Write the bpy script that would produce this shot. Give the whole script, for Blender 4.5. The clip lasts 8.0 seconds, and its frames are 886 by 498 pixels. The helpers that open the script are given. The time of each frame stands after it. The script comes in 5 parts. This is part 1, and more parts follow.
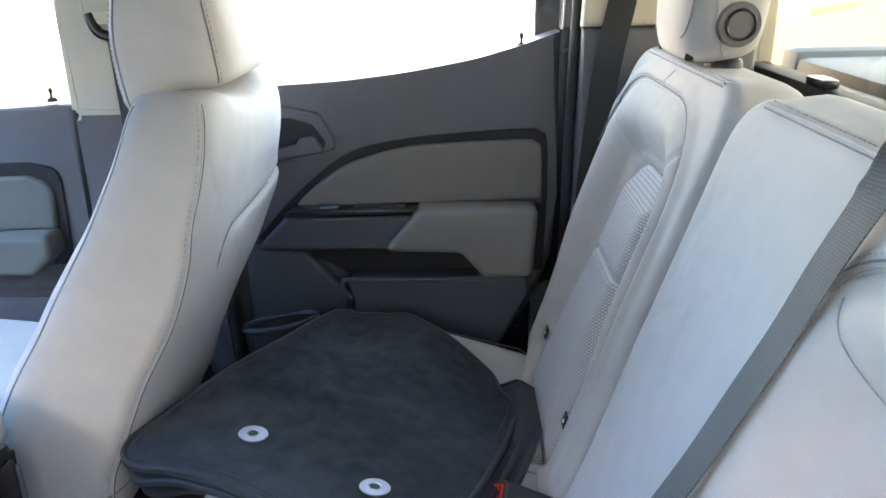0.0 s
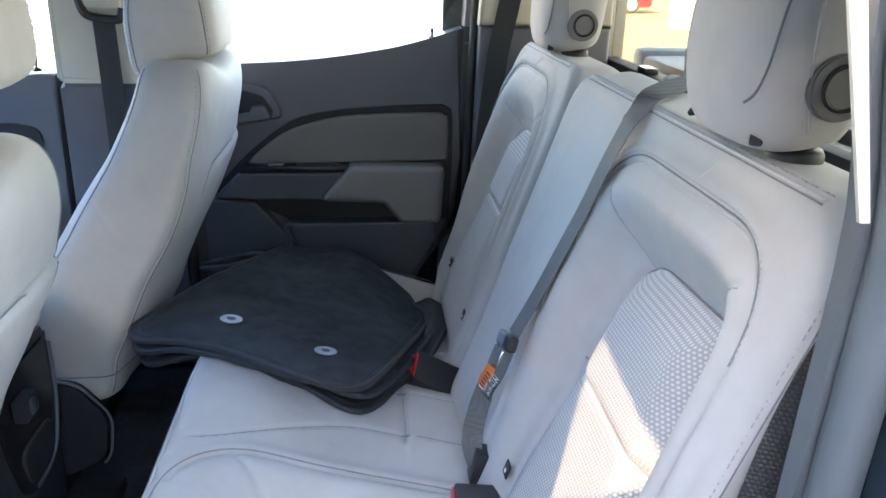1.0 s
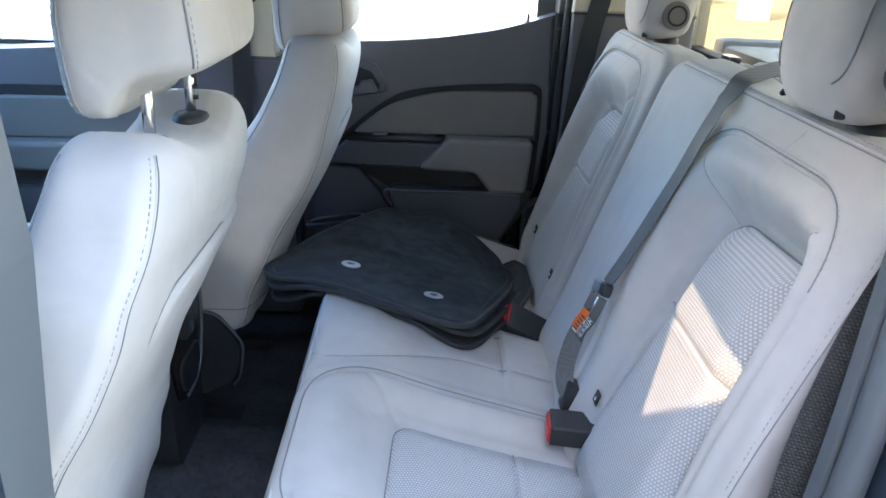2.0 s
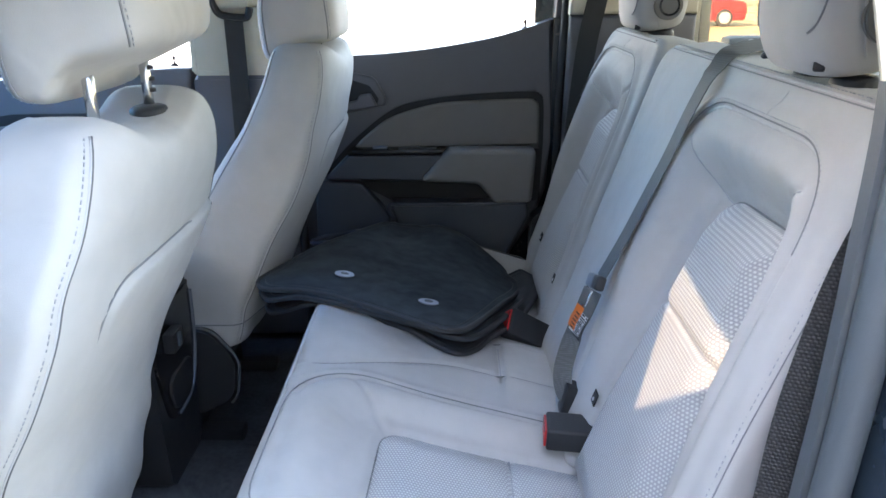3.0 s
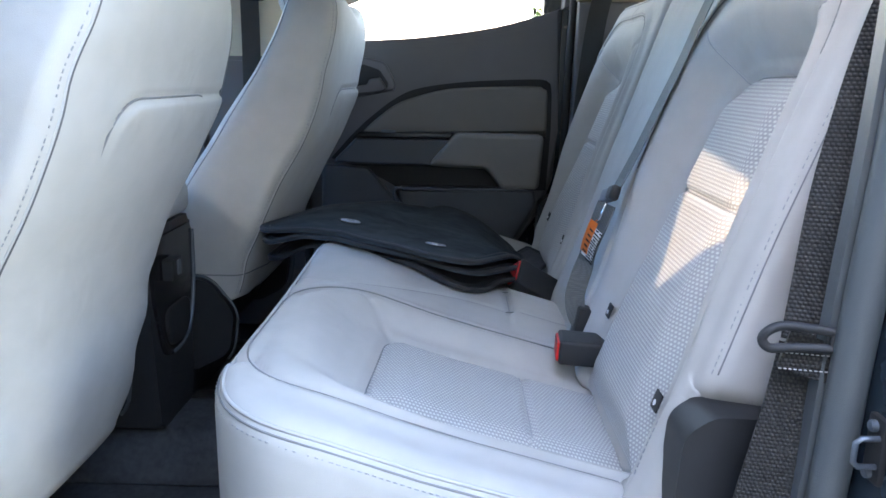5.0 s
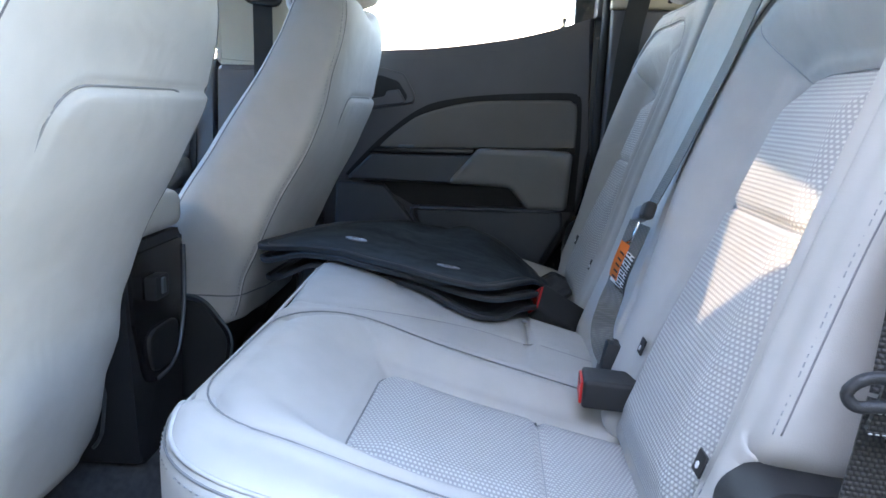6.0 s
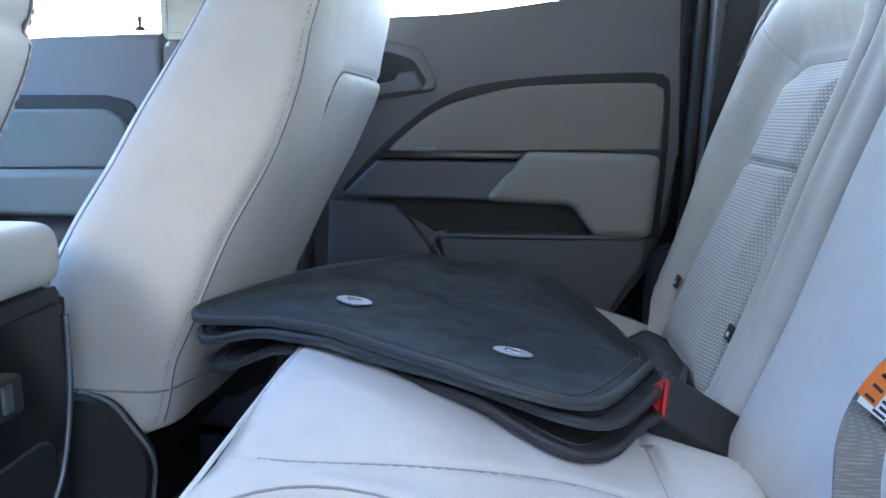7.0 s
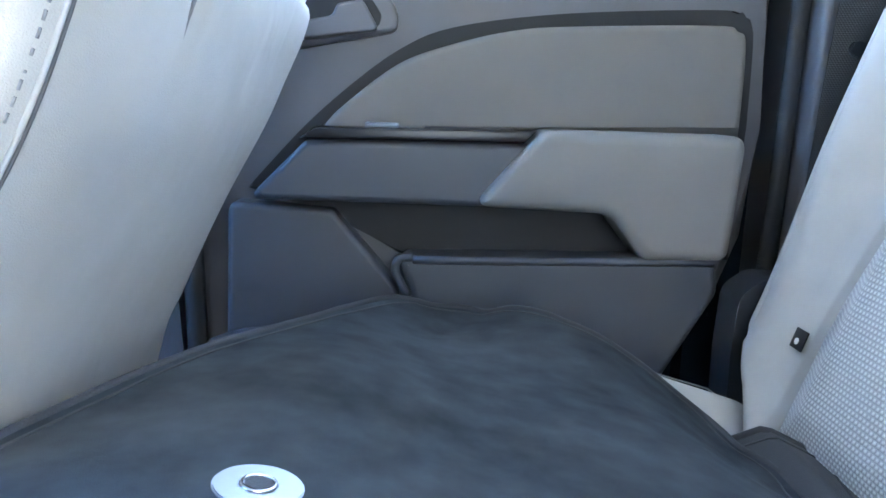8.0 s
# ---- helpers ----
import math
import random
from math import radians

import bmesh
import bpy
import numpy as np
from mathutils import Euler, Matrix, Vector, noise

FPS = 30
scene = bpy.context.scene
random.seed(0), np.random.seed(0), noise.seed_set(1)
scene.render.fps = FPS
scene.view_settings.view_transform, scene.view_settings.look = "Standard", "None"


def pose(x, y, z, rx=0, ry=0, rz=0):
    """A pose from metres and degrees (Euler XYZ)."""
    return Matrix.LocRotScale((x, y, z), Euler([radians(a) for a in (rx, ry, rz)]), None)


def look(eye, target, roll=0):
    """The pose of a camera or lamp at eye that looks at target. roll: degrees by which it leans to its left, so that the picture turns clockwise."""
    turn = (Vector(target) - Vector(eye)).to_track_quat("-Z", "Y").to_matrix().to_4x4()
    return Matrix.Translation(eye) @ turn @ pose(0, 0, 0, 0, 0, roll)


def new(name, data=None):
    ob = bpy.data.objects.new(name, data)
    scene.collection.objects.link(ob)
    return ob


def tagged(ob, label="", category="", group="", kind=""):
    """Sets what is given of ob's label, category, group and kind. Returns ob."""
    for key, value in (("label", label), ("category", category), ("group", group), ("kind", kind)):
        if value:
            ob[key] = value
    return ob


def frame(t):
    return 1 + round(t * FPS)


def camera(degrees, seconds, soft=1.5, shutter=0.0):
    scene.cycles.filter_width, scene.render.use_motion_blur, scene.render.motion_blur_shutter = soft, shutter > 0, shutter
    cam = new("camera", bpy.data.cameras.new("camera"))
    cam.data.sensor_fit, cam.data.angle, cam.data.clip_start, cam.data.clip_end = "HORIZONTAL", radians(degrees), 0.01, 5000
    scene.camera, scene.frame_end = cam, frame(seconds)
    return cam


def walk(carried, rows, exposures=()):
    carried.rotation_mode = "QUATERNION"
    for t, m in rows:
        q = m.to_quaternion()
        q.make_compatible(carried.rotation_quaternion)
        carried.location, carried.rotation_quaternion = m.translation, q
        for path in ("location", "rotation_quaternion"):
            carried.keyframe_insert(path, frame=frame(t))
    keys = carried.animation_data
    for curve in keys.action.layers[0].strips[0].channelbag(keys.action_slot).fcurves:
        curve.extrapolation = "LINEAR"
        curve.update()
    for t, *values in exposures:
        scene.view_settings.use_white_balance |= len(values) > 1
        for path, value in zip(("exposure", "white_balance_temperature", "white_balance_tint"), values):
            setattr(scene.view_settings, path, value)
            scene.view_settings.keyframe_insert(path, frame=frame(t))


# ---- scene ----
cam = camera(61.1, 8.0, soft=1.6)
SUN_POWER, SKY_POWER = 1.62, 0.12
EXPOSURES = [(0.0, 6.12, 8050, 18), (1.0, 5.64, 7250, 16), (2.0, 5.47, 7150, 16), (4.7, 5.38, 7100, 15), (6.5, 5.72, 6950, 14), (7.0, 6.40, 7000, 14), (7.5, 6.68, 6850, 14), (8.0, 7.50, 6850, 13)]
PATH = [
    (0, (0.01, 0.018, 1.062), (-0.045, 1.884, 0.344), -1.5),
    (0.5, (0.012, -0.118, 1.079), (0.171, 1.74, 0.357), -0.3),
    (1, (-0.022, -0.388, 1.082), (0.162, 1.47, 0.365), 1.3),
    (1.5, (-0.082, -0.536, 1.081), (0.052, 1.302, 0.303), 2.9),
    (2, (-0.137, -0.573, 1.097), (-0.081, 1.277, 0.339), 2.6),
    (2.2, (-0.117, -0.581, 1.1), (-0.071, 1.282, 0.373), 2.2),
    (3.3, (-0.046, -0.542, 0.963), (-0.102, 1.355, 0.331), -1.0),
    (3.5, (-0.046, -0.541, 0.92), (-0.1, 1.369, 0.329), -0.9),
    (4, (-0.06, -0.578, 0.839), (-0.103, 1.349, 0.303), -0.3),
    (4.5, (-0.066, -0.6, 0.77), (-0.099, 1.34, 0.285), 0.4),
    (4.7, (-0.068, -0.605, 0.754), (-0.098, 1.339, 0.285), 0.6),
    (5.8, (-0.059, -0.555, 0.713), (-0.149, 1.405, 0.325), 1.9),
    (6, (-0.039, -0.464, 0.703), (-0.163, 1.496, 0.324), 1.5),
    (6.5, (-0.051, -0.195, 0.695), (-0.215, 1.766, 0.336), 1.1),
    (7, (-0.13, 0.085, 0.662), (-0.27, 2.048, 0.304), 0.7),
    (7.5, (-0.149, 0.354, 0.686), (-0.208, 2.321, 0.329), 0.3),
    (8, (-0.217, 0.587, 0.622), (-0.157, 2.548, 0.238), 1.4),
]
walk(cam, [(t, look(eye, target, roll)) for t, eye, target, roll in PATH], exposures=EXPOSURES)

# ---- daylight ----
SUN_AZ, SUN_EL = radians(50.0), radians(28.0)
SUN_WAY = Vector((math.cos(SUN_EL) * math.cos(SUN_AZ), math.cos(SUN_EL) * math.sin(SUN_AZ), -math.sin(SUN_EL)))
world = bpy.data.worlds.new("sky")
scene.world = world
world.use_nodes = True
wn = world.node_tree.nodes
sky = wn.new("ShaderNodeTexSky")
sky.sky_type, sky.sun_disc = "NISHITA", False
sky.sun_elevation = SUN_EL
sky.sun_rotation = math.atan2(-SUN_WAY.x, -SUN_WAY.y)
world.node_tree.links.new(sky.outputs[0], wn["Background"].inputs[0])
wn["Background"].inputs[1].default_value = SKY_POWER
sun = new("sun", bpy.data.lights.new("sun", "SUN"))
sun.data.energy, sun.data.angle, sun.data.color = SUN_POWER, radians(0.53), (1.0, 0.93, 0.82)
sun.matrix_world = Matrix.Translation((-3, -4, 5)) @ SUN_WAY.to_track_quat("-Z", "Y").to_matrix().to_4x4()

# ---- materials ----
def material(name, colour, rough=0.6, metal=0.0, scale=40.0, vary=0.08, bump=0.1, bump_scale=300.0, sheen=0.0, spec=0.5, folds=0.0, fold_scale=9.0):
    """A plain surface with broad stains, a finer grain and a fine relief."""
    m = bpy.data.materials.new(name)
    m.use_nodes = True
    n, l = m.node_tree.nodes, m.node_tree.links
    b = n["Principled BSDF"]
    b.inputs["Roughness"].default_value, b.inputs["Metallic"].default_value = rough, metal
    b.inputs["Sheen Weight"].default_value, b.inputs["Specular IOR Level"].default_value = sheen, spec
    geo = n.new("ShaderNodeNewGeometry")
    big, fine = n.new("ShaderNodeTexNoise"), n.new("ShaderNodeTexNoise")
    big.inputs["Scale"].default_value, big.inputs["Detail"].default_value = scale * 0.15, 4
    fine.inputs["Scale"].default_value, fine.inputs["Detail"].default_value = scale, 5
    for k in (big, fine):
        l.new(geo.outputs["Position"], k.inputs["Vector"])
    both = n.new("ShaderNodeMath")
    both.operation = "ADD"
    l.new(big.outputs["Fac"], both.inputs[0])
    l.new(fine.outputs["Fac"], both.inputs[1])
    ramp = n.new("ShaderNodeMapRange")
    ramp.inputs["From Min"].default_value, ramp.inputs["From Max"].default_value = 0.6, 1.4
    ramp.inputs["To Min"].default_value, ramp.inputs["To Max"].default_value = 1 - vary, 1 + vary
    l.new(both.outputs[0], ramp.inputs["Value"])
    tint = n.new("ShaderNodeVectorMath")
    tint.operation = "SCALE"
    tint.inputs[0].default_value = colour
    l.new(ramp.outputs[0], tint.inputs["Scale"])
    l.new(tint.outputs[0], b.inputs["Base Color"])
    rr = n.new("ShaderNodeMapRange")
    rr.inputs["To Min"].default_value, rr.inputs["To Max"].default_value = max(0.02, rough - 0.08), min(1.0, rough + 0.08)
    l.new(fine.outputs["Fac"], rr.inputs["Value"])
    l.new(rr.outputs[0], b.inputs["Roughness"])
    if bump:
        grain, relief = n.new("ShaderNodeTexNoise"), n.new("ShaderNodeBump")
        grain.inputs["Scale"].default_value, grain.inputs["Detail"].default_value = bump_scale, 2
        relief.inputs["Strength"].default_value, relief.inputs["Distance"].default_value = bump, 0.001
        l.new(geo.outputs["Position"], grain.inputs["Vector"])
        l.new(grain.outputs["Fac"], relief.inputs["Height"])
        l.new(relief.outputs[0], b.inputs["Normal"])
        if folds:
            soft, crease = n.new("ShaderNodeTexNoise"), n.new("ShaderNodeBump")
            soft.inputs["Scale"].default_value, soft.inputs["Detail"].default_value, soft.inputs["Distortion"].default_value = fold_scale, 2, 0.9
            crease.inputs["Strength"].default_value, crease.inputs["Distance"].default_value = folds, 0.02
            l.new(geo.outputs["Position"], soft.inputs["Vector"])
            l.new(soft.outputs["Fac"], crease.inputs["Height"])
            l.new(crease.outputs[0], relief.inputs["Normal"])
    return m


def woven(name, dark, light, axis_u, axis_v, pu, pv, rough=0.85, bump=0.5, spread=0.5, rib=0.0):
    """Rows of small raised threads, each row set off by half a pitch; u and v are world axes 0, 1, 2."""
    m = material(name, dark, rough, vary=0.05, bump=0)
    n, l = m.node_tree.nodes, m.node_tree.links
    b = n["Principled BSDF"]
    geo, sep = n.new("ShaderNodeNewGeometry"), n.new("ShaderNodeSeparateXYZ")
    l.new(geo.outputs["Position"], sep.inputs[0])

    def calc(op, a, c=None):
        k = n.new("ShaderNodeMath")
        k.operation = op
        for i, v in enumerate((a, c)):
            if v is None:
                continue
            if isinstance(v, (int, float)):
                k.inputs[i].default_value = v
            else:
                l.new(v, k.inputs[i])
        return k.outputs[0]

    row = calc("DIVIDE", sep.outputs[axis_v], pv)
    odd = calc("MULTIPLY", calc("MODULO", calc("FLOOR", row), 2.0), 0.5)
    col = calc("ADD", calc("DIVIDE", sep.outputs[axis_u], pu), odd)
    across = calc("ABSOLUTE", calc("SINE", calc("MULTIPLY", col, math.pi)))
    wave = calc("MULTIPLY", calc("ABSOLUTE", calc("SINE", calc("MULTIPLY", row, math.pi))),
                calc("ADD", calc("MULTIPLY", across, 1.0 - rib), rib))
    step = n.new("ShaderNodeMapRange")
    step.inputs["From Min"].default_value, step.inputs["From Max"].default_value = 0.62 - spread / 2, 0.62 + spread / 2
    l.new(wave, step.inputs["Value"])
    mix = n.new("ShaderNodeMix")
    mix.data_type = "RGBA"
    mix.inputs["A"].default_value, mix.inputs["B"].default_value = (*dark, 1), (*light, 1)
    l.new(step.outputs[0], mix.inputs["Factor"])
    l.new(mix.outputs["Result"], b.inputs["Base Color"])
    relief = n.new("ShaderNodeBump")
    relief.inputs["Strength"].default_value, relief.inputs["Distance"].default_value = bump, 0.0015
    l.new(wave, relief.inputs["Height"])
    l.new(relief.outputs[0], b.inputs["Normal"])
    return m


CLOTH = material("seat_cloth", (0.435, 0.427, 0.414), 0.82, scale=26, vary=0.07, bump=0.3, bump_scale=1100, sheen=0.05, spec=0.25, folds=0.22, fold_scale=9)
KNIT_BACK = woven("mesh_fabric_back", (0.375, 0.38, 0.387), (0.60, 0.60, 0.595), 1, 2, 0.0053, 0.0046, 0.85, 0.6, 0.45, 0.0)
KNIT_SEAT = woven("mesh_fabric_seat", (0.345, 0.35, 0.355), (0.60, 0.60, 0.595), 0, 1, 0.0046, 0.0052, 0.85, 0.7, 0.6, 0.10)
THREAD = material("stitch_thread", (0.29, 0.30, 0.32), 0.8, bump=0)
PIPING = material("cloth_piping", (0.44, 0.44, 0.44), 0.8, scale=60, vary=0.06, bump=0.2, bump_scale=900)
PLASTIC = material("dark_plastic", (0.026, 0.027, 0.030), 0.5, scale=30, vary=0.12, bump=0.35, bump_scale=900, spec=0.3)
DOOR_DARK = material("dark_door_plastic", (0.092, 0.091, 0.102), 0.38, scale=18, vary=0.08, bump=0.35, bump_scale=1000)
DOOR_LOW = material("black_door_plastic", (0.057, 0.064, 0.080), 0.42, scale=18, vary=0.08, bump=0.35, bump_scale=1000)
GLOSS = material("gloss_black", (0.015, 0.015, 0.017), 0.22, vary=0.1, bump=0)
SATIN = material("satin_black", (0.018, 0.018, 0.020), 0.55, vary=0.1, bump=0.2, spec=0.3)
TRIM = material("grey_trim_cloth", (0.170, 0.160, 0.148), 0.7, scale=30, vary=0.06, bump=0.3, bump_scale=1200)
# Darkened copy of the trim cloth, standing in for dimmer light on the front door.
TRIM_DIMMED = material("trim_cloth_dimmed", (0.105, 0.102, 0.096), 0.75, scale=30, vary=0.06, bump=0.3, bump_scale=1200)
ARM = material("grey_armrest_vinyl", (0.182, 0.177, 0.174), 0.5, scale=30, vary=0.05, bump=0.25, bump_scale=1400)
BEIGE = material("beige_pillar_plastic", (0.52, 0.47, 0.36), 0.6, scale=20, vary=0.05, bump=0.2, bump_scale=900)
GREY_PLASTIC = material("grey_plastic", (0.080, 0.092, 0.100), 0.42, scale=20, vary=0.06, bump=0.2, bump_scale=900)
CARPET = material("dark_carpet", (0.058, 0.060, 0.066), 0.97, scale=90, vary=0.35, bump=0.9, bump_scale=1500, spec=0.1)
MAT_TOP = material("mat_carpet", (0.045, 0.052, 0.058), 0.98, scale=30, vary=0.5, bump=0.8, bump_scale=1900, sheen=0.0, spec=0.04, folds=0.12, fold_scale=26)
RUBBER = material("black_rubber", (0.022, 0.023, 0.026), 0.7, scale=40, vary=0.2, bump=0.4, bump_scale=700)
WEB = woven("belt_webbing", (0.088, 0.093, 0.093), (0.128, 0.135, 0.135), 1, 2, 0.0034, 0.0026, 0.7, 0.4)
WEB_DARK = woven("dark_webbing", (0.018, 0.017, 0.017), (0.040, 0.038, 0.036), 0, 2, 0.0038, 0.0036, 0.75, 0.8, 0.7)
WEB_FINE = woven("fine_webbing", (0.024, 0.023, 0.023), (0.040, 0.038, 0.036), 0, 2, 0.003, 0.0024, 0.75, 0.3, 0.9)
SEAM = material("seam_line", (0.20, 0.205, 0.215), 0.85, bump=0)
BUTTON = material("brown_grey_plastic", (0.15, 0.145, 0.14), 0.6, bump=0.2)
RED = material("red_button", (0.62, 0.025, 0.025), 0.35, vary=0.05, bump=0)
METAL = material("bright_steel", (0.62, 0.63, 0.66), 0.22, 1.0, vary=0.05, bump=0)
EYELET = material("dull_steel", (0.26, 0.27, 0.30), 0.45, 1.0, vary=0.08, bump=0.1)
DULL = material("dull_metal", (0.15, 0.175, 0.21), 0.45, 0.7, vary=0.1, bump=0.1)
ORANGE = material("orange_label", (0.75, 0.16, 0.02), 0.5, vary=0.04, bump=0)
WHITE = material("white_print", (0.75, 0.76, 0.78), 0.5, vary=0.04, bump=0)
BLACK = material("black_tag", (0.015, 0.015, 0.018), 0.7, bump=0.2)
PAINT = material("dark_body_paint", (0.020, 0.032, 0.045), 0.25, vary=0.05, bump=0)
LINER = material("headliner", (0.46, 0.465, 0.465), 0.95, scale=30, vary=0.04, bump=0.3, bump_scale=900)
GRASS = material("dry_grass_ground", (0.27, 0.217, 0.102), 0.95, scale=1.2, vary=0.22, bump=0.8, bump_scale=40)
CONCRETE = material("pale_concrete", (0.72, 0.70, 0.66), 0.9, scale=0.8, vary=0.08, bump=0.3, bump_scale=30)
# For the added sun-blocking wall; blue so that it bounces cool light.
SHADE_WALL_BLUE = material("shade_wall_blue", (0.125, 0.165, 0.21), 0.9, scale=2, vary=0.1, bump=0.4, bump_scale=120)
DRIVE = material("asphalt_paving", (0.17, 0.162, 0.150), 0.9, scale=2, vary=0.12, bump=0.4, bump_scale=120)
TONGUE = material("blue_grey_plastic", (0.17, 0.19, 0.22), 0.45, vary=0.06, bump=0.2)
DARK_SEAM = material("dark_seam", (0.10, 0.102, 0.11), 0.85, bump=0)
# Colours of two added walls: warm for its bounce, grey to hold light back.
BOUNCE_WALL_WARM = material("bounce_wall_warm", (0.27, 0.235, 0.195), 0.9, scale=2, vary=0.1, bump=0.4, bump_scale=90)
SHADE_WALL_GREY = material("grey_render", (0.105, 0.096, 0.085), 0.9, scale=2, vary=0.1, bump=0.4, bump_scale=90)
BED = material("grey_bed_cover", (0.14, 0.175, 0.195), 0.6, scale=6, vary=0.12, bump=0.3, bump_scale=200)


def glazing(name, tint, shine):
    m = bpy.data.materials.new(name)
    m.use_nodes = True
    n, l = m.node_tree.nodes, m.node_tree.links
    see, gloss, mix = (n.new("ShaderNode" + k) for k in ("BsdfTransparent", "BsdfGlossy", "MixShader"))
    see.inputs[0].default_value = (*tint, 1)
    gloss.inputs["Roughness"].default_value = 0.02
    mix.inputs[0].default_value = shine
    l.new(see.outputs[0], mix.inputs[1])
    l.new(gloss.outputs[0], mix.inputs[2])
    l.new(mix.outputs[0], n["Material Output"].inputs[0])
    return m


PRIVACY = glazing("privacy_glass", (0.30, 0.277, 0.240), 0.05)
PALE_TINT = glazing("pale_tinted_glass", (0.86, 0.84, 0.80), 0.05)
SMOKED = glazing("smoked_glass", (0.54, 0.49, 0.42), 0.05)
# Blue is added to this tint to cool the light on the rear seats.
COOLING_SCREEN = glazing("light_cooling_glass", (0.36, 0.54, 0.70), 0.05)
WINDSCREEN = glazing("windscreen_glass", (0.55, 0.575, 0.565), 0.05)

# ---- building blocks ----
def mesh_ob(name, verts, faces, mat, parent=None, label="", smooth=True):
    me = bpy.data.meshes.new(name)
    me.from_pydata([tuple(map(float, v)) for v in verts], [], [tuple(map(int, f)) for f in faces])
    if smooth:
        me.shade_smooth()
    me.materials.append(mat)
    me.update()
    ob = new(name, me)
    ob.parent = parent
    return tagged(ob, label)


def part(name, bm, mat, parent=None, label="", smooth=True):
    me = bpy.data.meshes.new(name)
    bmesh.ops.recalc_face_normals(bm, faces=bm.faces)
    bm.to_mesh(me)
    bm.free()
    if smooth:
        me.shade_smooth()
        me.set_sharp_from_angle(angle=radians(42))
        for face in me.polygons:
            face.use_smooth = len(face.vertices) < 6
    me.materials.append(mat)
    ob = new(name, me)
    ob.parent = parent
    return tagged(ob, label)


def thing(name, label, category, group="", kind=""):
    return tagged(new(name), label, category, group, kind)


def box_bm(lo, hi, bevel=0.004, seg=2):
    bm = bmesh.new()
    bmesh.ops.create_cube(bm, size=1)
    for v in bm.verts:
        v.co = Vector([lo[i] + (v.co[i] + 0.5) * (hi[i] - lo[i]) for i in range(3)])
    if bevel:
        bmesh.ops.bevel(bm, geom=bm.edges[:], offset=bevel, segments=seg, affect="EDGES", profile=0.6)
    return bm


def slab_bm(poly, front, back, bevel=0.006, seg=3, axis=1):
    """A plate with the outline poly, from front to back along an axis; the front's rim is rounded."""
    bm = bmesh.new()

    def at(p, d):
        return {0: (d, p[0], p[1]), 1: (p[0], d, p[1]), 2: (p[0], p[1], d)}[axis]

    a, b = [bm.verts.new(at(p, front)) for p in poly], [bm.verts.new(at(p, back)) for p in poly]
    rim = bm.faces.new(a)
    bm.faces.new(b[::-1])
    for i in range(len(poly)):
        j = (i + 1) % len(poly)
        bm.faces.new((a[i], b[i], b[j], a[j]))
    if bevel:
        bmesh.ops.bevel(bm, geom=list(rim.edges), offset=bevel, segments=seg, affect="EDGES", profile=0.5)
    return bm


def rounded(poly, r, n=6):
    """The outline with its corners rounded; r is one radius or one for each corner."""
    out, k = [], len(poly)
    for i, p in enumerate(poly):
        rad = r[i] if isinstance(r, (list, tuple)) else r
        p, a, b = Vector(p), Vector(poly[i - 1]), Vector(poly[(i + 1) % k])
        u, v = (a - p), (b - p)
        half = u.angle(v) / 2
        d = min(rad / math.tan(half), 0.48 * u.length, 0.48 * v.length) if rad > 0 else 0
        if d < 1e-5:
            out.append(tuple(p))
            continue
        s, e = p + u.normalized() * d, p + v.normalized() * d
        for j in range(n + 1):
            t = j / n
            out.append(tuple((1 - t) ** 2 * s + 2 * t * (1 - t) * p + t * t * e))
    return out


def spline(points, n=8, closed=False):
    """A smooth line through the points."""
    P = [Vector(p) for p in points]
    k, out = len(P), []
    for i in range(k if closed else k - 1):
        a, b, c, d = (P[(i + j) % k] if closed else P[min(max(i + j, 0), k - 1)] for j in (-1, 0, 1, 2))
        for j in range(n):
            t = j / n
            out.append(0.5 * (2 * b + (c - a) * t + (2 * a - 5 * b + 4 * c - d) * t * t + (3 * b - a - 3 * c + d) * t**3))
    return out if closed else out + [P[-1]]


def tube_data(points, r, n=6, closed=False, flat=1.0):
    P = [Vector(p) for p in points]
    k, verts, faces = len(P), [], []
    up = Vector((0.12, 0.2, 0.97)).normalized()
    for i, p in enumerate(P):
        a, b = (P[i - 1], P[(i + 1) % k]) if closed else (P[max(i - 1, 0)], P[min(i + 1, k - 1)])
        way = (b - a).normalized()
        s = way.cross(up)
        s = s.normalized() if s.length > 1e-4 else Vector((1, 0, 0))
        w = s.cross(way)
        for j in range(n):
            q = 2 * math.pi * j / n
            verts.append(p + r * (math.cos(q) * s + flat * math.sin(q) * w))
    for i in range(k if closed else k - 1):
        for j in range(n):
            a, b = i * n + j, i * n + (j + 1) % n
            c, d = ((i + 1) % k) * n + (j + 1) % n, ((i + 1) % k) * n + j
            faces.append((a, b, c, d))
    if not closed:
        faces += [tuple(range(n))[::-1], tuple((k - 1) * n + j for j in range(n))]
    return verts, faces


def tube(name, points, r, mat, parent=None, label="", n=6, closed=False, flat=1.0):
    return mesh_ob(name, *tube_data(points, r, n, closed, flat), mat, parent, label)


def stitches(name, points, mat, parent, pitch=0.009, length=0.006, r=0.0009):
    """A broken line of thread; one joined mesh."""
    P = [Vector(p) for p in points]
    verts, faces, run = [], [], 0.0
    for a, b in zip(P, P[1:]):
        seg = (b - a).length
        while run < seg:
            s, e = a.lerp(b, run / seg), a.lerp(b, min(1.0, (run + length) / seg))
            if (e - s).length > 1e-4:
                v, f = tube_data([s, e], r, 4)
                faces += [tuple(i + len(verts) for i in q) for q in f]
                verts += v
            run += pitch
        run -= seg
    return tagged(mesh_ob(name, verts, faces, mat, parent), kind="stuff")


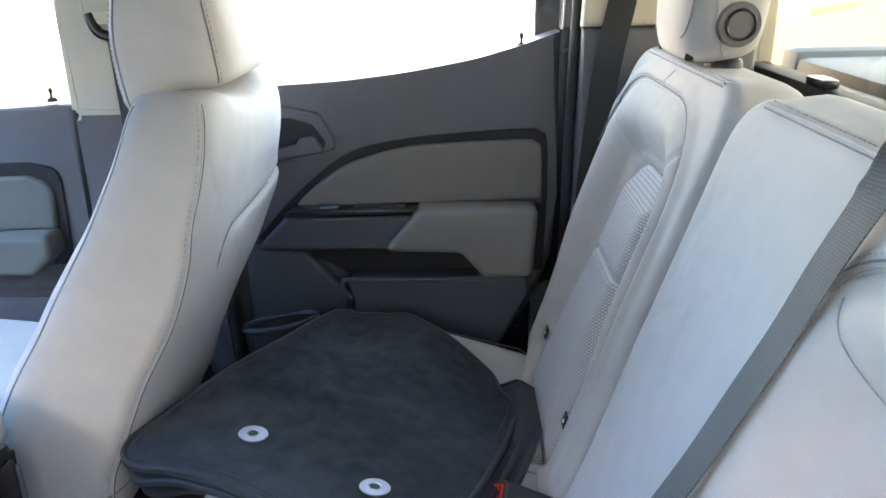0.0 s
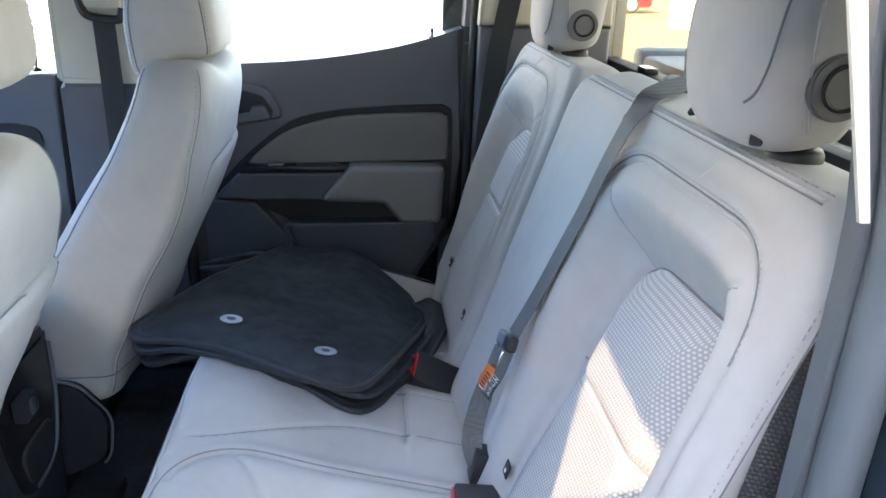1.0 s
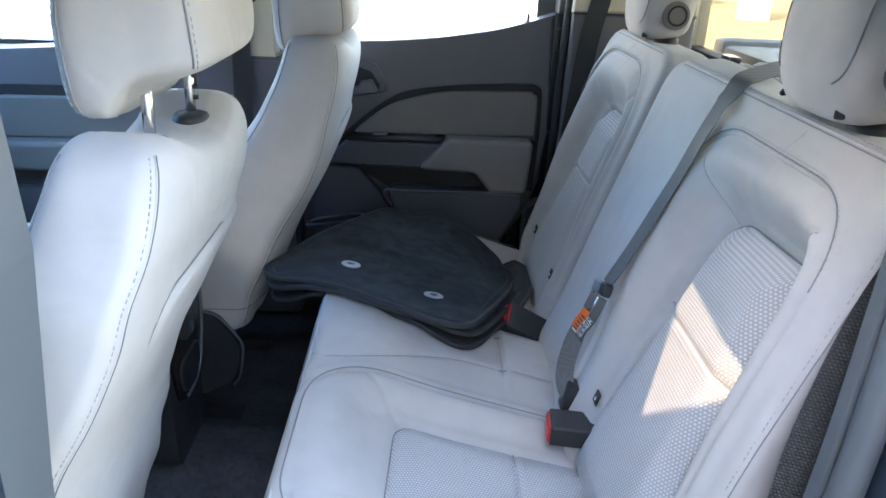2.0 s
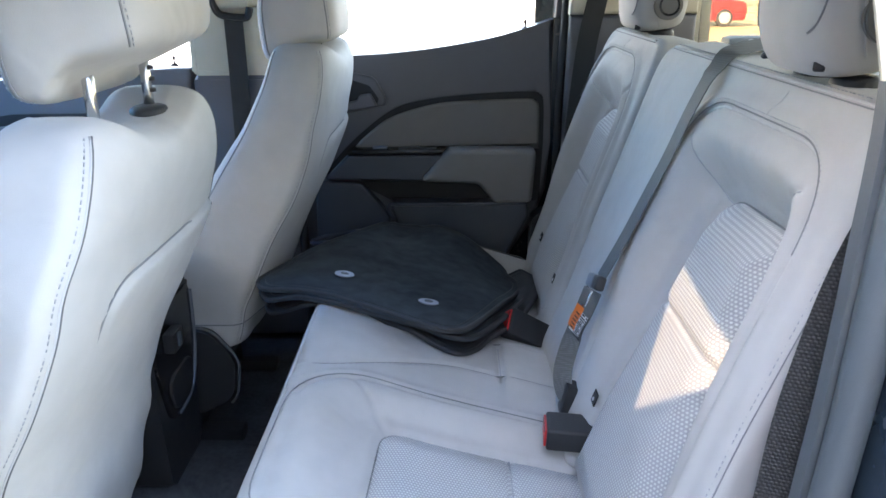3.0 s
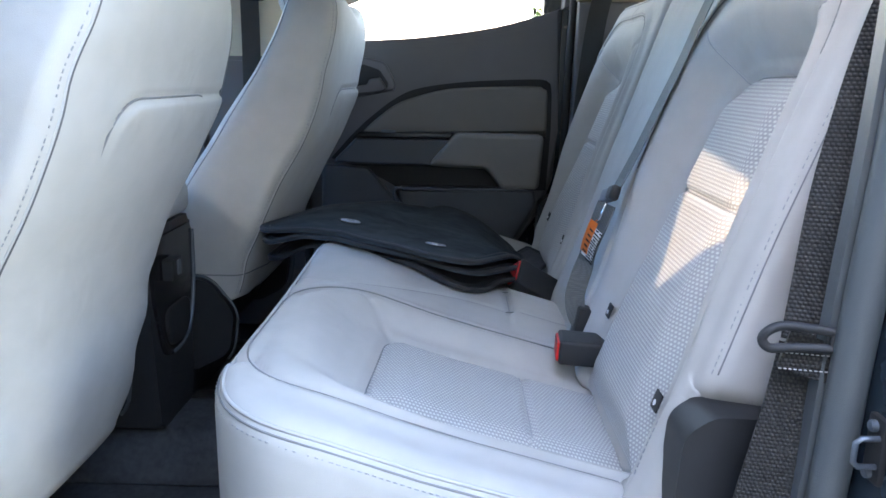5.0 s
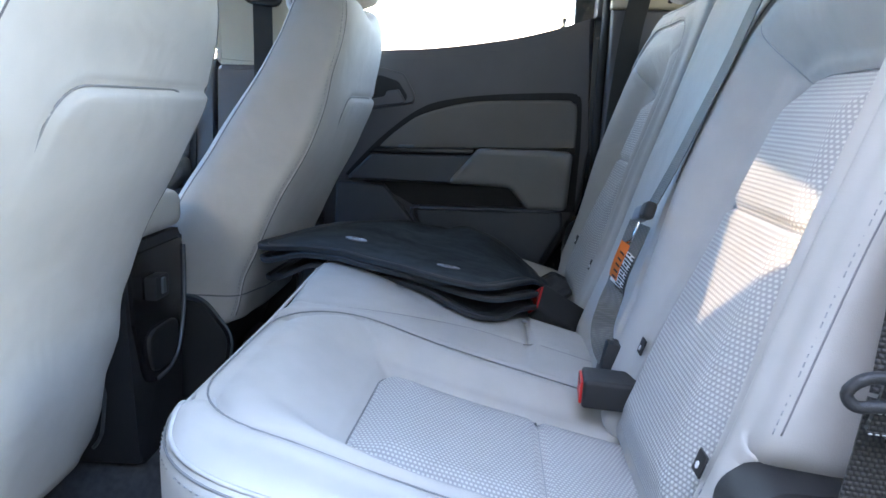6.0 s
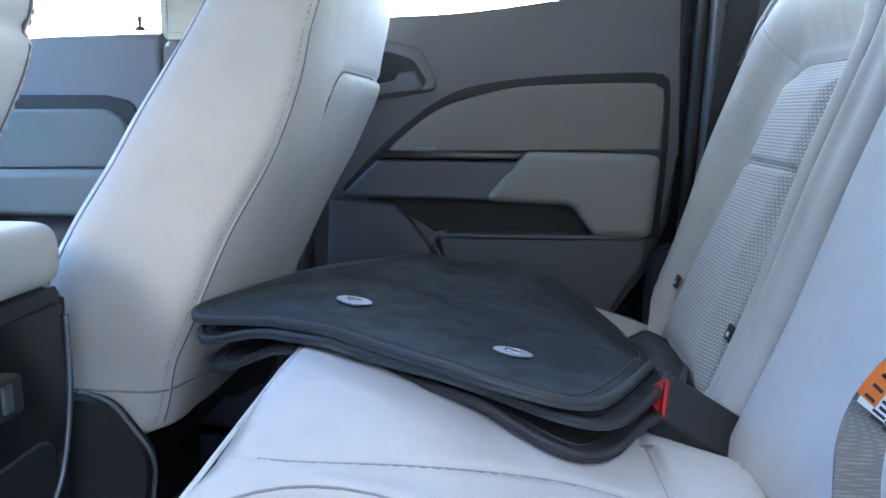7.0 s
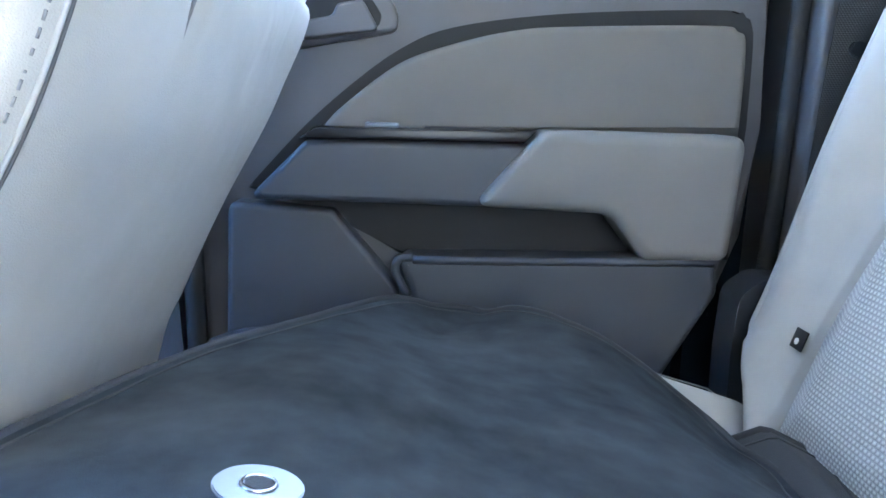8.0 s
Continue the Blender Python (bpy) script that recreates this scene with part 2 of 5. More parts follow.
def strap(name, points, width, across, mat, parent=None, label="", thick=0.0014):
    """A flat band along the points; across: the way of its width, one for all or one for each point."""
    P = [Vector(p) for p in points]
    k, verts, faces = len(P), [], []
    for i, p in enumerate(P):
        w = Vector(across[i] if isinstance(across, list) else across).normalized()
        way = (P[min(i + 1, k - 1)] - P[max(i - 1, 0)]).normalized()
        w = (w - way * w.dot(way)).normalized()
        nrm = way.cross(w)
        for a, b in ((-1, 1), (1, 1), (1, -1), (-1, -1)):
            verts.append(p + w * (a * width / 2) + nrm * (b * thick / 2))
    for i in range(k - 1):
        for j in range(4):
            faces.append((i * 4 + j, i * 4 + (j + 1) % 4, (i + 1) * 4 + (j + 1) % 4, (i + 1) * 4 + j))
    faces += [(3, 2, 1, 0), tuple((k - 1) * 4 + j for j in range(4))]
    ob = mesh_ob(name, verts, faces, mat, parent, label)
    ob.data.set_sharp_from_angle(angle=radians(50))
    return ob


def away(U, V, line, closed=True):
    """The distance of each (U, V) from an outline, positive inside a closed one."""
    L = np.array([(p[0], p[1]) for p in line], float)
    A = L if closed else L[:-1]
    B = np.roll(L, -1, 0) if closed else L[1:]
    best, inside = np.full(U.shape, 1e9), np.zeros(U.shape, bool)
    for (ax, ay), (bx, by) in zip(A, B):
        dx, dy = bx - ax, by - ay
        t = np.clip(((U - ax) * dx + (V - ay) * dy) / (dx * dx + dy * dy + 1e-12), 0, 1)
        best = np.minimum(best, np.hypot(U - ax - t * dx, V - ay - t * dy))
        if closed and abs(dy) > 1e-12:
            inside ^= ((ay > V) != (by > V)) & (U < dx * (V - ay) / dy + ax)
    return np.where(inside, best, -best) if closed else best


def ease(x):
    x = np.clip(x, 0, 1)
    return x * x * (3 - 2 * x)


def puffed(name, outline, height, step, r, depth, place, mat, parent, label="", insets=(), rise=None):
    """An upholstered body over an outline in (u, v): height(U, V) gives its face, the rim is rounded by r and runs back by depth.
    insets: (name, outline, material, label), panels cut out of the face as parts of their own.
    rise(u): how far the rim climbs behind its upper edge."""
    L = np.array([(p[0], p[1]) for p in outline])
    us = np.arange(L[:, 0].min() - step, L[:, 0].max() + 1.5 * step, step)
    vs = np.arange(L[:, 1].min() - step, L[:, 1].max() + 1.5 * step, step)
    U, V = (a.copy() for a in np.meshgrid(us, vs, indexing="ij"))
    locked = np.zeros(U.shape, bool)
    for line in [outline] + [i[1] for i in insets]:
        sd = away(U, V, line)
        e = step * 0.2
        gu, gv = (away(U + e, V, line) - away(U - e, V, line)) / (2 * e), (away(U, V + e, line) - away(U, V - e, line)) / (2 * e)
        g2 = np.maximum(gu * gu + gv * gv, 0.25)
        near = (np.abs(sd) < 0.52 * step) & ~locked
        U[near] -= (sd * gu / g2)[near]
        V[near] -= (sd * gv / g2)[near]
        locked |= near
    sd = away(U, V, outline)
    inner = [away(U, V, i[1]) for i in insets]
    H = height(U, V)
    W = np.array([[place(U[i, j], V[i, j], H[i, j]) for j in range(U.shape[1])] for i in range(U.shape[0])])
    groups = [[] for _ in range(len(insets) + 1)]
    nu, nv = U.shape
    tol = 0.1 * step
    for i in range(nu - 1):
        for j in range(nv - 1):
            q = [k for k in ((i, j), (i + 1, j), (i + 1, j + 1), (i, j + 1)) if sd[k] > -tol]
            if len(q) < 3 or (len(q) == 3 and max(sd[k] for k in q) <= tol):
                continue
            pieces = [tuple(q)]
            for s in inner:
                if len(q) == 4 and max(s[k] for k in q) > tol and min(s[k] for k in q) < -tol:
                    if abs(s[q[0]]) < tol and abs(s[q[2]]) < tol:
                        pieces = [(q[0], q[1], q[2]), (q[0], q[2], q[3])]
                    else:
                        pieces = [(q[0], q[1], q[3]), (q[1], q[2], q[3])]
            for p in pieces:
                g = 0
                for m, s in enumerate(inner):
                    if sum(s[k] for k in p) > 0:
                        g = m + 1
                groups[g].append(p)
    edges = {}
    for q in sum(groups, []):
        for a, b in zip(q, q[1:] + q[:1]):
            if (b, a) in edges:
                del edges[(b, a)]
            else:
                edges[(a, b)] = True
    for k in {k for ed in edges for k in ed}:
        if sd[k] > tol:
            pu, pv, e = np.array([U[k]]), np.array([V[k]]), step * 0.2
            gu, gv = [float((away(pu + e * m, pv + e * n, outline) - away(pu - e * m, pv - e * n, outline))[0]) / (2 * e) for m, n in ((1, 0), (0, 1))]
            g2 = max(gu * gu + gv * gv, 0.25)
            U[k], V[k] = U[k] - sd[k] * gu / g2, V[k] - sd[k] * gv / g2
            H[k] = height(np.array([U[k]]), np.array([V[k]]))[0]
            W[k] = place(U[k], V[k], H[k])
    obs = []
    for g, quads in enumerate(groups):
        index, verts, faces = {}, [], []

        def vert(k):
            if k not in index:
                index[k] = len(verts)
                verts.append(W[k])
            return index[k]

        for q in quads:
            faces.append(tuple(vert(k) for k in q))
        if g == 0:
            rows = [(r * math.sin(a), r * (1 - math.cos(a))) for a in np.linspace(0, math.pi / 2, 7)[1:]] + [(r, r + depth * q) for q in (0.2, 0.4, 0.55, 0.7)] + [(r * 0.9, r + depth)]
            climb = [0.0] * 6 + [0.5, 0.92, 1.0, 0.8, 0.0]
            ring, e = {}, step * 0.5
            keys = list({k for ed in edges for k in ed})
            ku, kv = np.array([U[k] for k in keys]), np.array([V[k] for k in keys])
            gu = away(ku + e, kv, outline) - away(ku - e, kv, outline)
            gv = away(ku, kv + e, outline) - away(ku, kv - e, outline)
            gl = np.maximum(np.hypot(gu, gv), 1e-9)
            for k, u, v, a, b in zip(keys, ku, kv, -gu / gl, -gv / gl):
                ring[k] = [vert(k)] + [len(verts) + m for m in range(len(rows))]
                up = rise(u) * max(b, 0.0) ** 2 if rise else 0.0
                for (o, d), f in zip(rows, climb):
                    verts.append(place(u + a * o, v + b * o + up * f, H[k] - d))
            for a, b in edges:
                for m in range(len(rows)):
                    faces.append((ring[a][m], ring[a][m + 1], ring[b][m + 1], ring[b][m]))
        nm, mt, lb = (name, mat, label) if g == 0 else (insets[g - 1][0], insets[g - 1][2], insets[g - 1][3])
        obs.append(mesh_ob(nm, verts, faces, mt, parent if g == 0 or not obs else parent, lb))
    return obs


def on_face(line, height, place, lift=0.0):
    U, V = np.array([p[0] for p in line]), np.array([p[1] for p in line])
    return [Vector(place(u, v, h + lift)) for u, v, h in zip(U, V, height(U, V))]


def loft(name, rings, mat, parent=None, label="", n=40, power=3.0, caps=True):
    """A body through level rings (x, y, z, half depth, half width[, power[, lean]]), closed at both ends."""
    verts, faces = [], []
    for ring in rings:
        x, y, z, a, b = ring[:5]
        e = 2.0 / (ring[5] if len(ring) > 5 else power)
        lean = ring[6] if len(ring) > 6 else 0.0
        for j in range(n):
            q = 2 * math.pi * j / n
            c, s = math.cos(q), math.sin(q)
            px, py = a * math.copysign(abs(c) ** e, c), b * math.copysign(abs(s) ** e, s)
            verts.append((x + px, y + py, z + lean * px))
    for i in range(len(rings) - 1):
        for j in range(n):
            faces.append((i * n + j, i * n + (j + 1) % n, (i + 1) * n + (j + 1) % n, (i + 1) * n + j))
    if caps:
        faces += [tuple(range(n))[::-1], tuple((len(rings) - 1) * n + j for j in range(n))]
    return mesh_ob(name, verts, faces, mat, parent, label)


def disc_bm(r, depth, n=24, bevel=0.0015):
    bm = bmesh.new()
    bmesh.ops.create_cone(bm, cap_ends=True, segments=n, radius1=r, radius2=r, depth=depth)
    if bevel:
        bmesh.ops.bevel(bm, geom=[e for e in bm.edges if len(e.link_faces) == 2 and e.calc_face_angle() > 1], offset=bevel, segments=2, affect="EDGES")
    return bm


def moved(bm, m):
    bmesh.ops.transform(bm, matrix=m, verts=bm.verts)
    return bm


def aside(line, d):
    """The line moved sideways by d, to the left of its way."""
    out, k = [], len(line)
    for i, p in enumerate(line):
        a, b = line[max(i - 1, 0)], line[min(i + 1, k - 1)]
        tx, ty = b[0] - a[0], b[1] - a[1]
        g = math.hypot(tx, ty) or 1.0
        out.append((p[0] - d * ty / g, p[1] + d * tx / g))
    return out


def soft_plate(name, poly, front, back, mat, parent, label="", r=0.01):
    """A padded plate facing the cab: outline poly in (x, z), rounded rim, flat face."""
    line = [tuple(p) for p in poly]
    if sum(a[0] * b[1] - b[0] * a[1] for a, b in zip(line, line[1:] + line[:1])) < 0:
        line = line[::-1]
    k = len(line)
    loop = [line[-1]] + line + [line[0]]
    verts, faces = [], []

    def ring(d, y):
        pts = aside(loop, d)[1:-1]
        gap = away(np.array([p[0] for p in pts]), np.array([p[1] for p in pts]), line)
        good = [i for i in range(k) if gap[i] > 0.93 * d - 1e-6]
        at = np.arange(k)
        xs = np.interp(at, good, [pts[i][0] for i in good], period=k)
        zs = np.interp(at, good, [pts[i][1] for i in good], period=k)
        verts.extend((x, y, z) for x, z in zip(xs, zs))

    ring(0.0, back)
    for q in np.linspace(0, math.pi / 2, 7):
        ring(r * (1 - math.cos(q)), front + r * (1 - math.sin(q)))
    n = len(verts) // k
    for i in range(n - 1):
        for j in range(k):
            faces.append((i * k + j, i * k + (j + 1) % k, (i + 1) * k + (j + 1) % k, (i + 1) * k + j))
    faces.append(tuple((n - 1) * k + j for j in range(k)))
    ob = mesh_ob(name, verts, faces, mat, parent, label)
    ob.data.polygons[len(faces) - 1].use_smooth = False
    return ob

# ---- the cab: shell, floor, pillars, doors ----
ROOF, FLOOR, NEAR_Y, FAR_Y, MID = 1.33, 0.0, -0.03, 1.60, 0.745


def structure(name, label, category):
    return thing(name, label, category, kind="structure")


floor = structure("floor", "black carpeted cab floor with a low centre hump", "floor")
hump = [(-0.02, 0.0), (0.56, 0.0), (0.62, 0.02), (0.66, 0.075), (0.70, 0.095), (0.80, 0.095), (0.84, 0.075), (0.88, 0.02), (0.94, 0.0), (1.60, 0.0)]
hump_line = [tuple(p) for p in spline([(a, b, 0) for a, b in hump], 4)]
part("carpet", slab_bm([(p[0], p[1]) for p in hump_line] + [(1.60, -0.06), (-0.02, -0.06)], -2.3, 0.62, 0, axis=0), CARPET, floor)
part("door_sill", box_bm((-2.3, -0.10, -0.12), (0.62, -0.021, 0.03), 0.012), GREY_PLASTIC, floor, "grey plastic sill strip")
part("far_sill", box_bm((-2.3, 1.601, -0.12), (0.62, 1.68, 0.10), 0.012), GREY_PLASTIC, floor)

ceiling = tagged(part("ceiling", box_bm((-1.25, 0.02, ROOF), (0.56, 1.47, ROOF + 0.05), 0.02), LINER), "pale grey cloth headliner of the cab", "headliner", kind="structure")
rails = structure("trim", "beige plastic roof rails over the door openings", "trim")
for lo, hi in (((-1.25, -0.06, ROOF - 0.11), (0.56, 0.0195, ROOF + 0.06)), ((-1.25, 1.4705, ROOF - 0.06), (0.56, 1.58, ROOF + 0.06)),
               ((0.5605, -0.03, ROOF - 0.08), (0.66, 1.58, ROOF + 0.05)), ((-1.36, -0.03, ROOF - 0.06), (-1.2505, 1.58, ROOF + 0.03))):
    part("roof_rail", box_bm(lo, hi, 0.015), BEIGE, rails)

# rear wall with its window
rear = structure("wall_rear", "dark rear cab wall below a wide sliding window", "cab wall")
part("lower_panel", box_bm((0.56, -0.02, -0.05), (0.62, 1.58, 0.838), 0.01), PLASTIC, rear)
for y0, y1 in ((-0.02, 0.03), (1.53, 1.58)):
    part("corner_panel", box_bm((0.56, y0, 0.8385), (0.62, y1, ROOF - 0.08), 0.01), BEIGE, rear)
win = structure("window_rear", "wide rear cab window above a black rubber sill", "window")
part("window_sill", box_bm((0.562, 0.031, 0.8385), (0.61, 1.529, 0.864), 0.006), RUBBER, win)
part("slider_latch", box_bm((0.552, 1.170, 0.8645), (0.580, 1.230, 0.880), 0.006), GLOSS, win, "small black slider latch")
part("pane", box_bm((0.588, 0.0315, 0.8645), (0.592, 1.5285, ROOF - 0.0805), 0), SMOKED, win, "lightly smoked glass")

# windscreen end, dashboard
front = structure("wall_front", "black dashboard end of the cab below the windscreen", "dashboard")
part("dashboard", slab_bm(rounded([(-2.3, 0.0), (-1.62, 0.0), (-1.62, 0.35), (-1.50, 0.45), (-1.48, 0.74), (-1.62, 0.86), (-2.3, 0.86)], 0.05), 0.001, 1.58, 0, axis=1), PLASTIC, front)
screen = structure("window_front", "raked windscreen tinted blue to cool the light from ahead", "windscreen")
part("pane", slab_bm([(-2.25, 0.865), (-2.245, 0.865), (-1.365, ROOF - 0.05), (-1.37, ROOF - 0.05)], 0.03, 1.55, 0, axis=1), COOLING_SCREEN, screen)

# far pillars
pillar_b = structure("pillar_b_far", "centre pillar with beige upper and dark lower trim", "pillar")
part("lower_trim", slab_bm(rounded([(-0.78, 0.02), (-0.50, 0.02), (-0.52, 0.40), (-0.535, 0.79), (-0.765, 0.79)], 0.012), 1.505, 1.60, 0.012), DOOR_DARK, pillar_b)
part("upper_trim", slab_bm(rounded([(-0.765, 0.7905), (-0.535, 0.7905), (-0.555, ROOF - 0.06), (-0.755, ROOF - 0.06)], 0.012), 1.497, 1.595, 0.014), BEIGE, pillar_b, "beige upper trim")
part("height_slider", box_bm((-0.70, 1.478, 0.965), (-0.565, 1.4965, 1.075), 0.012), BEIGE, pillar_b, "beige belt height slider")
pillar_c = structure("pillar_c_far", "rear pillar with dark lower trim and beige upper trim", "pillar")
part("lower_trim", slab_bm([(0.225, 0.02), (0.5595, 0.02), (0.5595, 0.94), (0.235, 0.94)], 1.455, 1.60, 0.012), DOOR_DARK, pillar_c)
part("upper_trim", slab_bm([(0.232, 0.9405), (0.5595, 0.9405), (0.5595, ROOF - 0.06), (0.25, ROOF - 0.06)], 1.45, 1.59, 0.012), BEIGE, pillar_c, "beige upper trim")
tube("door_seal", spline([(0.214, 1.50, 0.30), (0.219, 1.495, 0.5), (0.222, 1.49, 0.75), (0.228, 1.485, 0.95), (0.24, 1.48, ROOF - 0.07)], 6), 0.011, RUBBER, pillar_c, "black rubber door seal", 8)
pillar_a = structure("pillar_a_far", "raked beige windscreen pillar", "pillar")
part("post", slab_bm([(-2.25, 0.86), (-2.16, 0.86), (-1.25, ROOF - 0.061), (-1.36, ROOF - 0.061)], 1.552, 1.62, 0.01), BEIGE, pillar_a)

# near pillars round the open doorway
pillar_n = structure("pillar_c_near", "grey rear door pillar with rubber seal and striker", "pillar")
edge = [(0.240, ROOF - 0.06), (0.238, 1.08), (0.258, 0.95), (0.256, 0.80), (0.252, 0.69), (0.246, 0.60), (0.240, 0.50), (0.236, 0.41), (0.225, 0.30), (0.19, 0.12), (0.15, 0.02)]
edge_line = [(p.x, p.y) for p in spline([(a, b, 0) for a, b in edge], 4)]
part("inner_trim", slab_bm(edge_line + [(0.56, 0.02), (0.56, ROOF - 0.06)], -0.003, 0.014, 0.004), GREY_PLASTIC, pillar_n)
tube("door_seal", [(x + 0.018, -0.014, z) for x, z in edge_line], 0.016, GREY_PLASTIC, pillar_n, "soft grey door seal", 10)
part("body_flange", slab_bm([(x + 0.034, z) for x, z in edge_line] + [(0.62, 0.02), (0.62, ROOF - 0.06)], -0.10, -0.016, 0.02), PAINT, pillar_n, "dark painted body flange")
part("upper_trim", slab_bm([(0.234, 0.957), (0.240, 0.957), (0.2125, 1.068), (0.186, ROOF - 0.112), (0.175, ROOF - 0.112), (0.203, 1.068)], -0.0345, -0.0315, 0), BEIGE, pillar_n, "beige upper trim")
striker = thing("door_striker", "dull steel door striker loop on the pillar", "striker")
part("plate", box_bm((0.266, -0.060, 0.428), (0.2725, -0.036, 0.484), 0.003), SATIN, striker)
for z in (0.436, 0.476):
    part("bolt", moved(disc_bm(0.005, 0.006, 12, 0.001), pose(0.264, -0.048, z, 0, 90, 0)), DULL, striker, "dull steel bolt")
tube("loop", [(0.266, -0.055, 0.444), (0.252, -0.055, 0.444), (0.248, -0.055, 0.448), (0.248, -0.055, 0.464), (0.252, -0.055, 0.468), (0.266, -0.055, 0.468)], 0.0026, DULL, striker, n=8)
pillar_bn = structure("pillar_b_near", "grey centre pillar beside the open doorway", "pillar")
part("inner_trim", slab_bm(rounded([(-0.80, 0.02), (-0.50, 0.02), (-0.475, 0.62), (-0.455, 0.85), (-0.48, ROOF - 0.061), (-0.78, ROOF - 0.061)], 0.02), 0.0, -0.09, 0.015), GREY_PLASTIC, pillar_bn)
door_n = structure("door_front_near", "closed front door beside the driver seat", "car door")
part("door_skin", slab_bm([(-2.29, 0.035), (-0.801, 0.035), (-0.801, 0.80), (-2.29, 0.77)], 0.02, -0.11, 0.02), DOOR_DARK, door_n)
part("post", slab_bm([(-2.25, 0.80), (-2.16, 0.80), (-1.25, ROOF - 0.061), (-1.36, ROOF - 0.061)], -0.09, -0.02, 0.01), BEIGE, door_n)
part("pane", slab_bm([(-2.2, 0.775), (-0.79, 0.80), (-0.78, ROOF - 0.112), (-1.55, ROOF - 0.050)], -0.055, -0.051, 0), WINDSCREEN, door_n)


def plate(poly, front, back, mat, name, parent, label="", r=0.0, bevel=0.006):
    return part(name, slab_bm(rounded(poly, r) if r else poly, front, back, bevel), mat, parent, label)


# far rear door
door = structure("door_rear_far", "closed rear door with dark upper panel and grey cloth insert", "car door")
sill = [(p.x, p.y) for p in spline([(0.205, 0.928, 0), (0.105, 0.897, 0), (-0.007, 0.871, 0), (-0.19, 0.846, 0), (-0.36, 0.836, 0), (-0.50, 0.832, 0)], 6)]
plate([(-0.50, 0.10), (0.0, 0.10), (0.10, 0.27), (0.165, 0.365), (0.198, 0.46), (0.207, 0.60)] + sill, 1.532, 1.645, DOOR_DARK, "door_skin", door, "", 0, 0.014)
band = [(-0.445, 0.50), (-0.433, 0.512), (-0.37, 0.581), (-0.315, 0.632), (-0.247, 0.683), (-0.18, 0.711), (-0.047, 0.730), (0.135, 0.739), (0.168, 0.733), (0.183, 0.714), (0.186, 0.60), (0.180, 0.43), (0.05, 0.43)]
band_line = [(p.x, p.y) for p in spline([(a, b, 0) for a, b in band[1:-2]], 5)] + band[-2:]
plate(band_line + [(-0.24, 0.43), (-0.33, 0.482)], 1.524, 1.5315, SATIN, "insert_surround", door, "satin black surround", 0, 0.003)
ins = [(-0.345, 0.583), (-0.338, 0.590), (-0.314, 0.615), (-0.247, 0.666), (-0.18, 0.691), (-0.114, 0.707), (-0.047, 0.714), (0.13, 0.720), (0.160, 0.714), (0.172, 0.695), (0.173, 0.583)]
ins_line = [(p.x, p.y) for p in spline([(a, b, 0) for a, b in ins], 5)]
soft_plate("insert", ins_line, 1.509, 1.5235, TRIM, door, "grey cloth insert", 0.008)
soft_plate("pull_panel", rounded([(-0.425, 0.504), (-0.353, 0.5755), (-0.075, 0.5755), (-0.130, 0.500)], 0.008, 3), 1.474, 1.531, DOOR_LOW, door, "dark pull handle panel", 0.008)
plate([(-0.362, 0.5765), (-0.343, 0.591), (-0.083, 0.591), (-0.097, 0.5765)], 1.470, 1.5235, GLOSS, "switch_strip", door, "glossy black switch strip", 0, 0.004)
part("window_switch", moved(box_bm((-0.285, 1.478, 0.5905), (-0.245, 1.497, 0.597), 0.003), Matrix()), DULL, door, "window switch")
part("ash_slot", box_bm((-0.215, 1.476, 0.5905), (-0.11, 1.50, 0.5935), 0.001), PLASTIC, door)
soft_plate("armrest", rounded([(-0.158, 0.502), (-0.077, 0.593), (0.163, 0.591), (0.153, 0.441), (0.050, 0.441), (0.005, 0.496)], [0.012, 0.02, 0.018, 0.018, 0.012, 0.03]), 1.455, 1.531, ARM, door, "padded grey armrest", 0.014)
soft_plate("map_pocket", rounded([(-0.245, 0.438), (0.142, 0.440), (0.150, 0.40), (0.06, 0.24), (-0.225, 0.24), (-0.228, 0.39)], [0.014, 0.014, 0.03, 0.03, 0.014, 0.02]), 1.470, 1.5315, DOOR_LOW, door, "dark map pocket", 0.010)
soft_plate("speaker_panel", rounded([(-0.452, 0.498), (-0.325, 0.490), (-0.245, 0.395), (-0.232, 0.22), (-0.462, 0.22)], 0.014), 1.497, 1.5315, DOOR_LOW, door, "", 0.008)
tube("pocket_rim", [(x, 1.4675, 0.4375 + 0.0015 * math.sin(9 * x)) for x in np.linspace(-0.226, 0.138, 14)], 0.0055, DOOR_LOW, door, "rounded pocket rim", 8)
ringpts = [(-0.388 + 0.080 * math.cos(a), 1.468 + 0.034 * math.sin(a), 0.340 + 0.014 * math.cos(a)) for a in np.linspace(0, 2 * math.pi, 28)[:-1]]
tube("bottle_holder", ringpts, 0.007, DOOR_LOW, door, "dark bottle holder rim", 8, True)
tube("pocket_grip", spline([(-0.232, 1.4715, 0.392), (-0.246, 1.470, 0.418), (-0.243, 1.469, 0.436), (-0.226, 1.4685, 0.4385)], 5), 0.0055, DOOR_LOW, door, "", 8)
soft_plate("handle_bezel", rounded([(-0.42, 0.676), (-0.373, 0.680), (-0.249, 0.703), (-0.249, 0.726), (-0.278, 0.780), (-0.353, 0.796), (-0.42, 0.796)], [0.01, 0.01, 0.014, 0.02, 0.03, 0.03, 0.01]), 1.5205, 1.5335, DOOR_DARK, door, "dark rounded handle bezel", 0.007)
